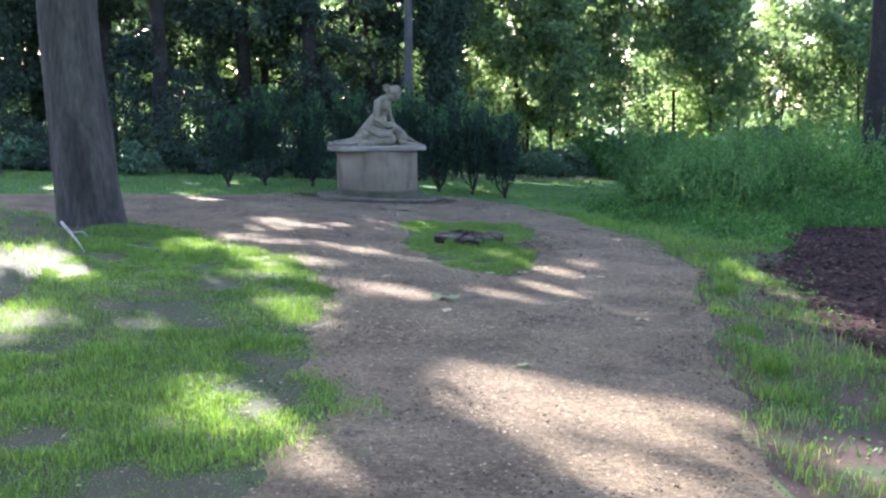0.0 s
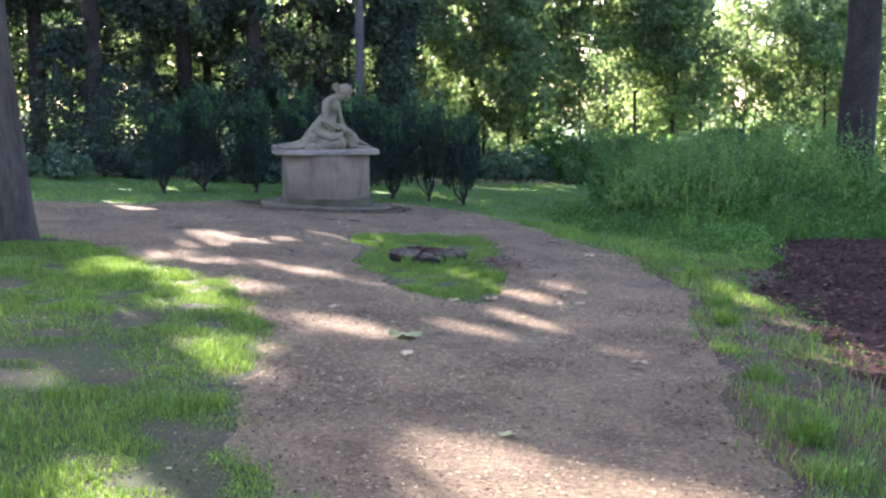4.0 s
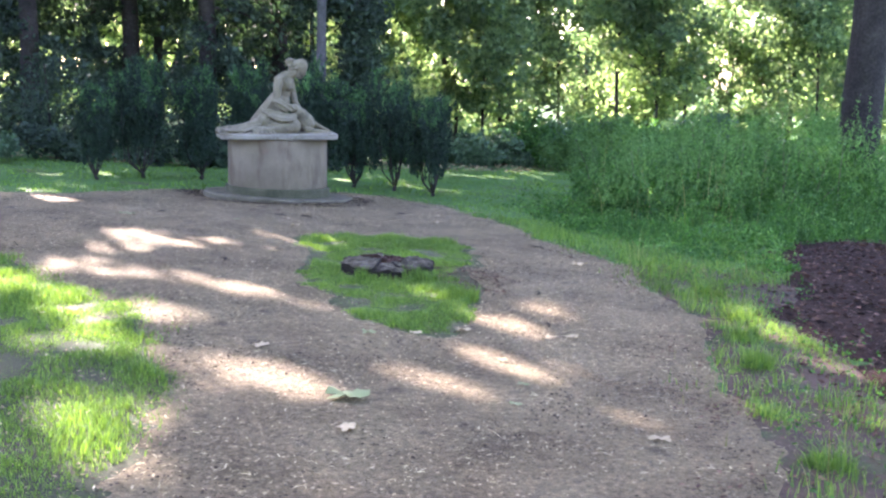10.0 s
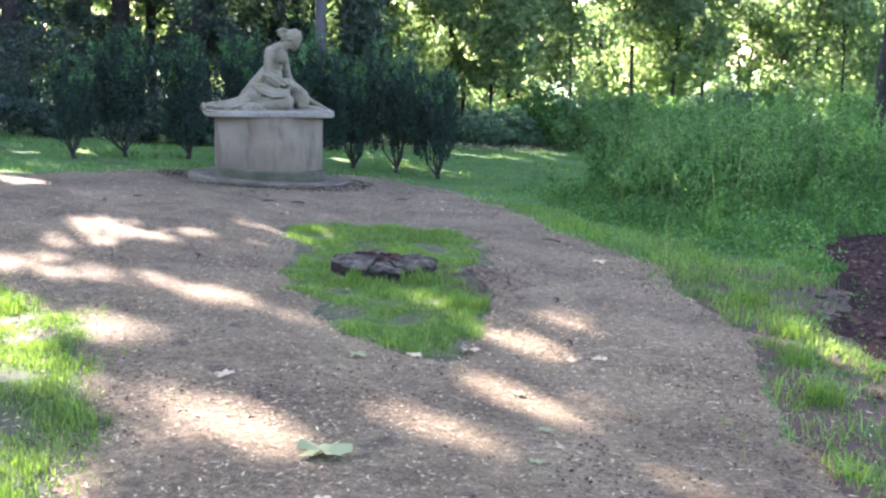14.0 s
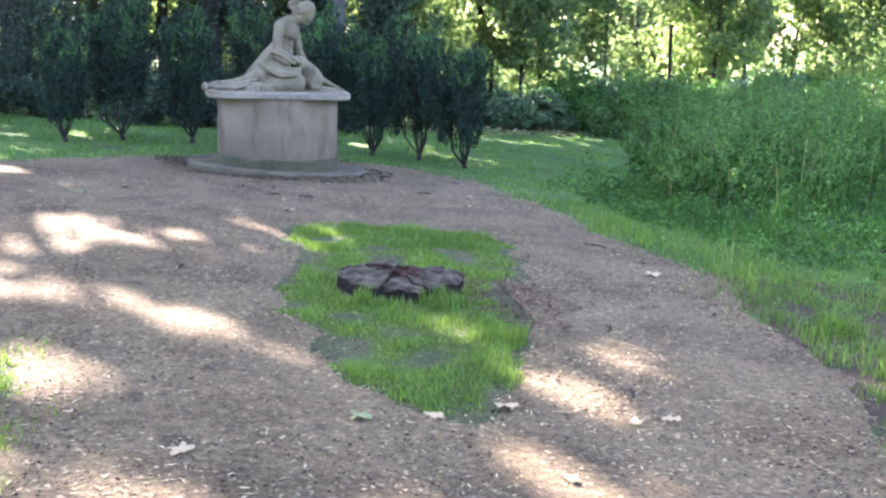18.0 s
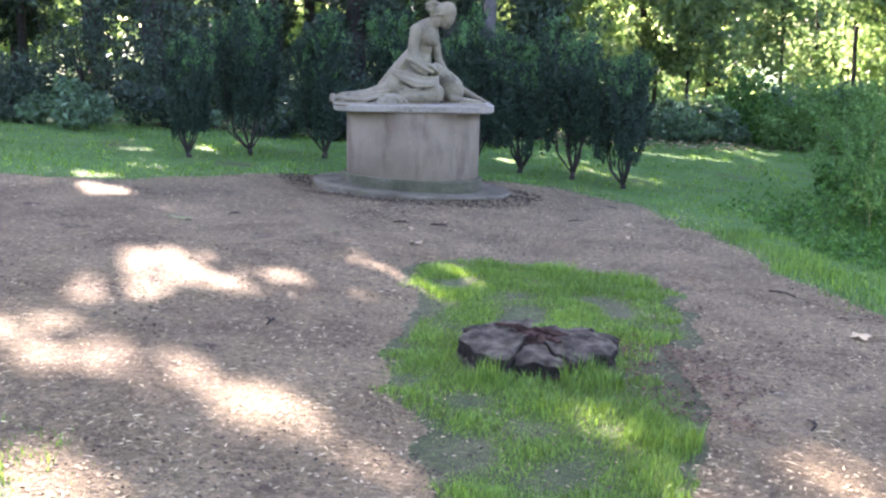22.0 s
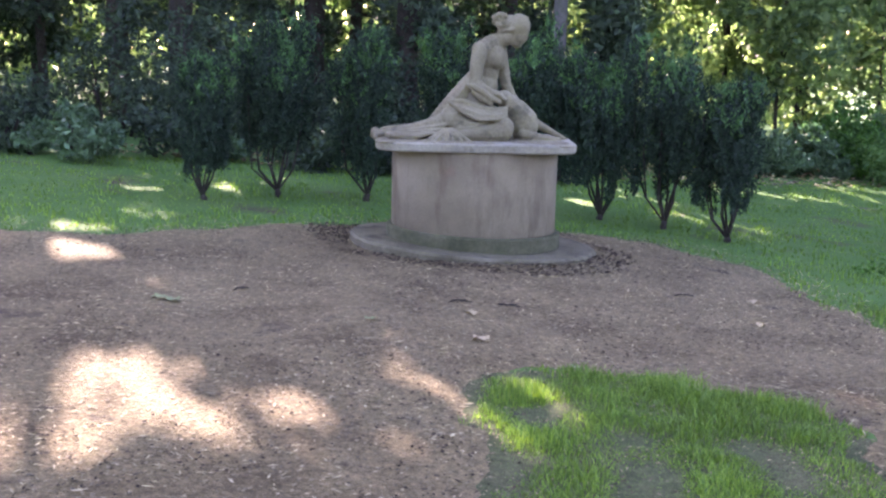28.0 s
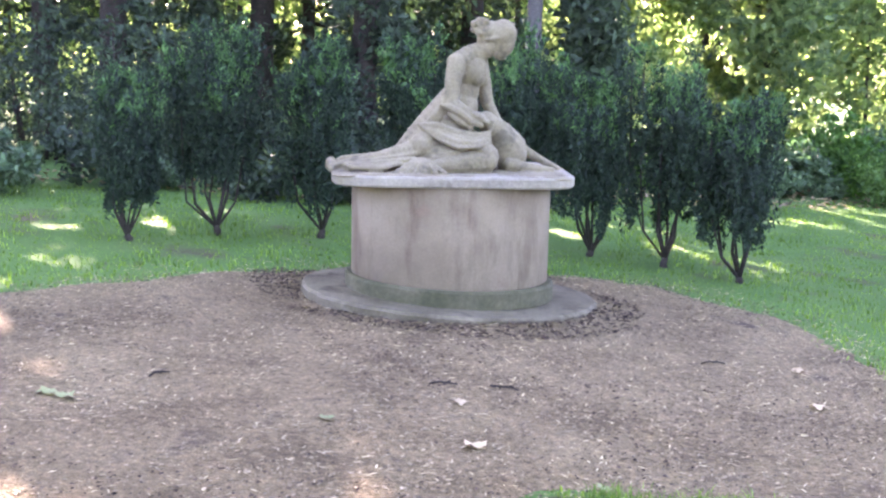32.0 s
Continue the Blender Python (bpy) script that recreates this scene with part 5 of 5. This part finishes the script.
# dry brown leaves under the edge of the wood, and dry stalks in the shrubs
scatter("wood_litter", 7000, (-6, 7.5), (4.2, 9.5), lambda x, y: (y > 4.4 + 0.36 * (x + 1)) & (y < 6.2 + 0.42 * (x + 1)), 0.07, M_LITTER, "dry brown leaves under the edge of the wood", 24, "fallen leaves", 0.6)
grass("dry_stalks", 60, (3.5, 5.0), (-2.2, -0.6), lambda x, y, u: path_depth(x, y) < -0.8, 0.45, 0.85, 0.0035, M_DRYGRASS, "pale dry stalks standing in front of the shrubs", 6, 0.5)
grass("base_weeds", 5200, (3.2, 8.5), (-3.0, -0.8), lambda x, y, u: (path_depth(x, y) < -0.7) & (y < -1.3 + 0.1 * x) & (y > -3.2 + 0.28 * (x - 3)), 0.12, 0.32, 0.006, M_SHRUB, "soft green weeds at the foot of the shrubs", 7, 0.8)


def weeds(name, n, xr, yr, height, mat, leaf, label, seed):
    """Broad-leaved weeds in uneven clumps; height gives their top in metres, 0 where none grow."""
    rng = np.random.default_rng(seed)
    x, y = rng.uniform(*xr, n), rng.uniform(*yr, n)
    top = height(x, y) * np.clip(0.55 + 0.6 * fuzz(x, y, 1.5, seed + 1) + 0.35 * fuzz(x, y, 5.0, seed + 2), 0, 1.5)
    k = (top > 0.03) & (path_depth(x, y) < 0.02)
    x, y, top = x[k], y[k], top[k]
    p = np.stack([x, y, rise(x, y) + 0.01 + top * rng.uniform(0, 1, len(x)) ** 0.7], 1)
    v, f = leaf_quads(p, leaf, rng, 0.5, 0.5)
    tagged(new(name, raw_mesh(name, v, f, 3, mat)), label, "weeds", kind="stuff")


def foot_height(x, y):
    near = np.clip((y + 4.8) / 3.4, 0, 1) * np.clip((-signed(PATH_EDGE, x, y) - 0.55) / 1.1, 0, 1) * (y < 0.2 + 0.1 * x) * (x < 9)
    return np.where(mulch_depth(x, y) > 0.1, 0, 0.42 * near)


def strip_height(x, y):
    d = signed(PATH_EDGE, x, y)
    return np.where((d > -1.3) & (d < 0) & (mulch_depth(x, y) < 0.12) & (y < -2.2), 0.15, 0)


weeds("shrub_foot_weeds", 42000, (2.4, 8.5), (-4.4, 0.4), foot_height, M_SHRUB, 0.046, "soft green weeds rising from the grass to the shrubs", 410)
weeds("shrub_foot_weeds", 14000, (2.4, 8.5), (-4.4, 0.4), foot_height, M_SHRUBTIP, 0.040, "pale green young weeds among the grass", 420)
weeds("strip_weeds", 9000, (0.2, 4.2), (-12.5, -2.2), strip_height, M_SHRUB, 0.028, "small light green weeds in the strip beside the path", 430)


def leaning_trunk():
    x0, y0 = 20.0, 28.0
    t = empty("leaning_trunk", x0, y0, gz(x0, y0), "pale bleached leaning dead trunk in the wood", "dead tree")
    h = 1.5 - gz(x0, y0)
    bm = bmesh.new()
    tube(bm, [(-0.25, 0, -0.2), (-0.18, 0, h - 0.3), (0.05, 0, h + 0.3), (0.3, 0, h + 1.0), (0.48, 0, h + 1.7), (0.55, 0.1, h + 3.0)], [0.16, 0.14, 0.13, 0.12, 0.09, 0.04], 10)
    part("trunk", bm, M_PALEWOOD, t)
    bm = bmesh.new()
    tube(bm, [(0.0, 0, h + 0.15), (0.6, 0, h + 0.30), (1.5, 0, h + 0.38)], [0.05, 0.035, 0.014], 7)
    part("branch", bm, M_PALEWOOD, t)


leaning_trunk()

scatter("dark_crumbs", 30000, (-3.0, 2.6), (-12.5, 1.4), lambda x, y: (path_depth(x, y) > -0.5) & (fuzz(x, y, 1.1, 42) + 1.6 * np.exp(-np.abs(path_depth(x, y)) / 0.2) + 1.2 * np.exp(-np.abs(np.hypot((x - PX) / 0.86, (y - PY) / 0.72) - 1.1) / 0.2) > 0.25), 0.015, M_CRUMB, "dark bits of bark and soil scattered on the gravel", 25, "bark bits", 0.7)
tuft_at = lambda x, y: (np.hypot(x - 0.0, y + 5.32) < 0.06) | (np.hypot(x - 0.42, y + 5.33) < 0.13) | (np.hypot(x - 0.66, y + 5.28) < 0.07) | (np.hypot((x - 0.56) / 0.8, y + 5.92) < 0.17) | (np.hypot(x + 0.02, y + 3.3) < 0.12)
grass("stump_tufts", 60000, (-0.3, 0.9), (-6.2, -3.0), lambda x, y, u: tuft_at(x, y) & (u < 0.6), 0.05, 0.10, 0.0024, M_GRASS, "taller tufts of grass round the stump", 8, 0.6)
STRIP_TUFTS = [(2.05, -7.1, 0.16), (1.35, -8.65, 0.17), (2.35, -6.5, 0.12), (0.95, -9.9, 0.20), (1.15, -9.35, 0.12), (1.75, -7.75, 0.10), (2.55, -5.6, 0.14), (0.62, -11.0, 0.22), (0.75, -10.5, 0.12)]
for k, (x, y, r) in enumerate(STRIP_TUFTS):
    grass("grass_tuft", 800, (x - r, x + r), (y - r, y + r), lambda gx, gy, u, x=x, y=y, r=r: np.hypot(gx - x, gy - y) < r * (0.2 + 0.9 * u), 0.05, 0.19, 0.0028, M_GRASS, "long arching tuft of grass beside the path", 500 + k, 1.3)
scatter("straw_bits", 25000, (-3.2, 2.6), (-9.5, 1.2), lambda x, y: (path_depth(x, y) > -0.4) & (fuzz(x, y, 1.0, 44) > -0.75), 0.034, M_STRAW, "pale straw-like bits and seed husks on the gravel", 27, "litter", 0.15, 0.004, 0.16)
scatter("base_crumbs", 9000, (-1.3, 1.4), (-1.1, 1.2), lambda x, y: (np.abs(np.hypot((x - PX) / 0.86, (y - PY) / 0.72) - 1.13) < 0.06 + 0.20 * fuzz(x, y, 1.1, 43) + 0.20 * (y < -0.3)), 0.024, M_CRUMB, "dark leaf mould heaped round the stone disc", 26, "leaf mould", 0.7)


def dead_branch():
    x0, y0 = -3.45, -5.35
    t = empty("dead_branch", x0, y0, gz(x0, y0), "pale bare dead branch lying at the foot of the tree", "branch")
    ends = [(-0.12, 0.2), (0.0, -0.15), (0.14, -0.7), (0.22, -1.05)]
    pts = [(x, y, gz(x0 + x, y0 + y) - gz(x0, y0) + h) for (x, y), h in zip(ends, (0.10, 0.05, 0.03, 0.02))]
    bm = bmesh.new()
    tube(bm, pts, [0.016, 0.014, 0.011, 0.006], 8, 0.06, np.random.default_rng(4))
    part("stem", bm, M_PALEWOOD, t)
    bm = bmesh.new()
    tube(bm, [pts[1], (pts[1][0] + 0.12, pts[1][1] - 0.18, pts[1][2] + 0.03), (pts[1][0] + 0.2, pts[1][1] - 0.4, pts[1][2] + 0.01)], [0.008, 0.006, 0.003], 6)
    part("side_branch", bm, M_PALEWOOD, t)


dead_branch()
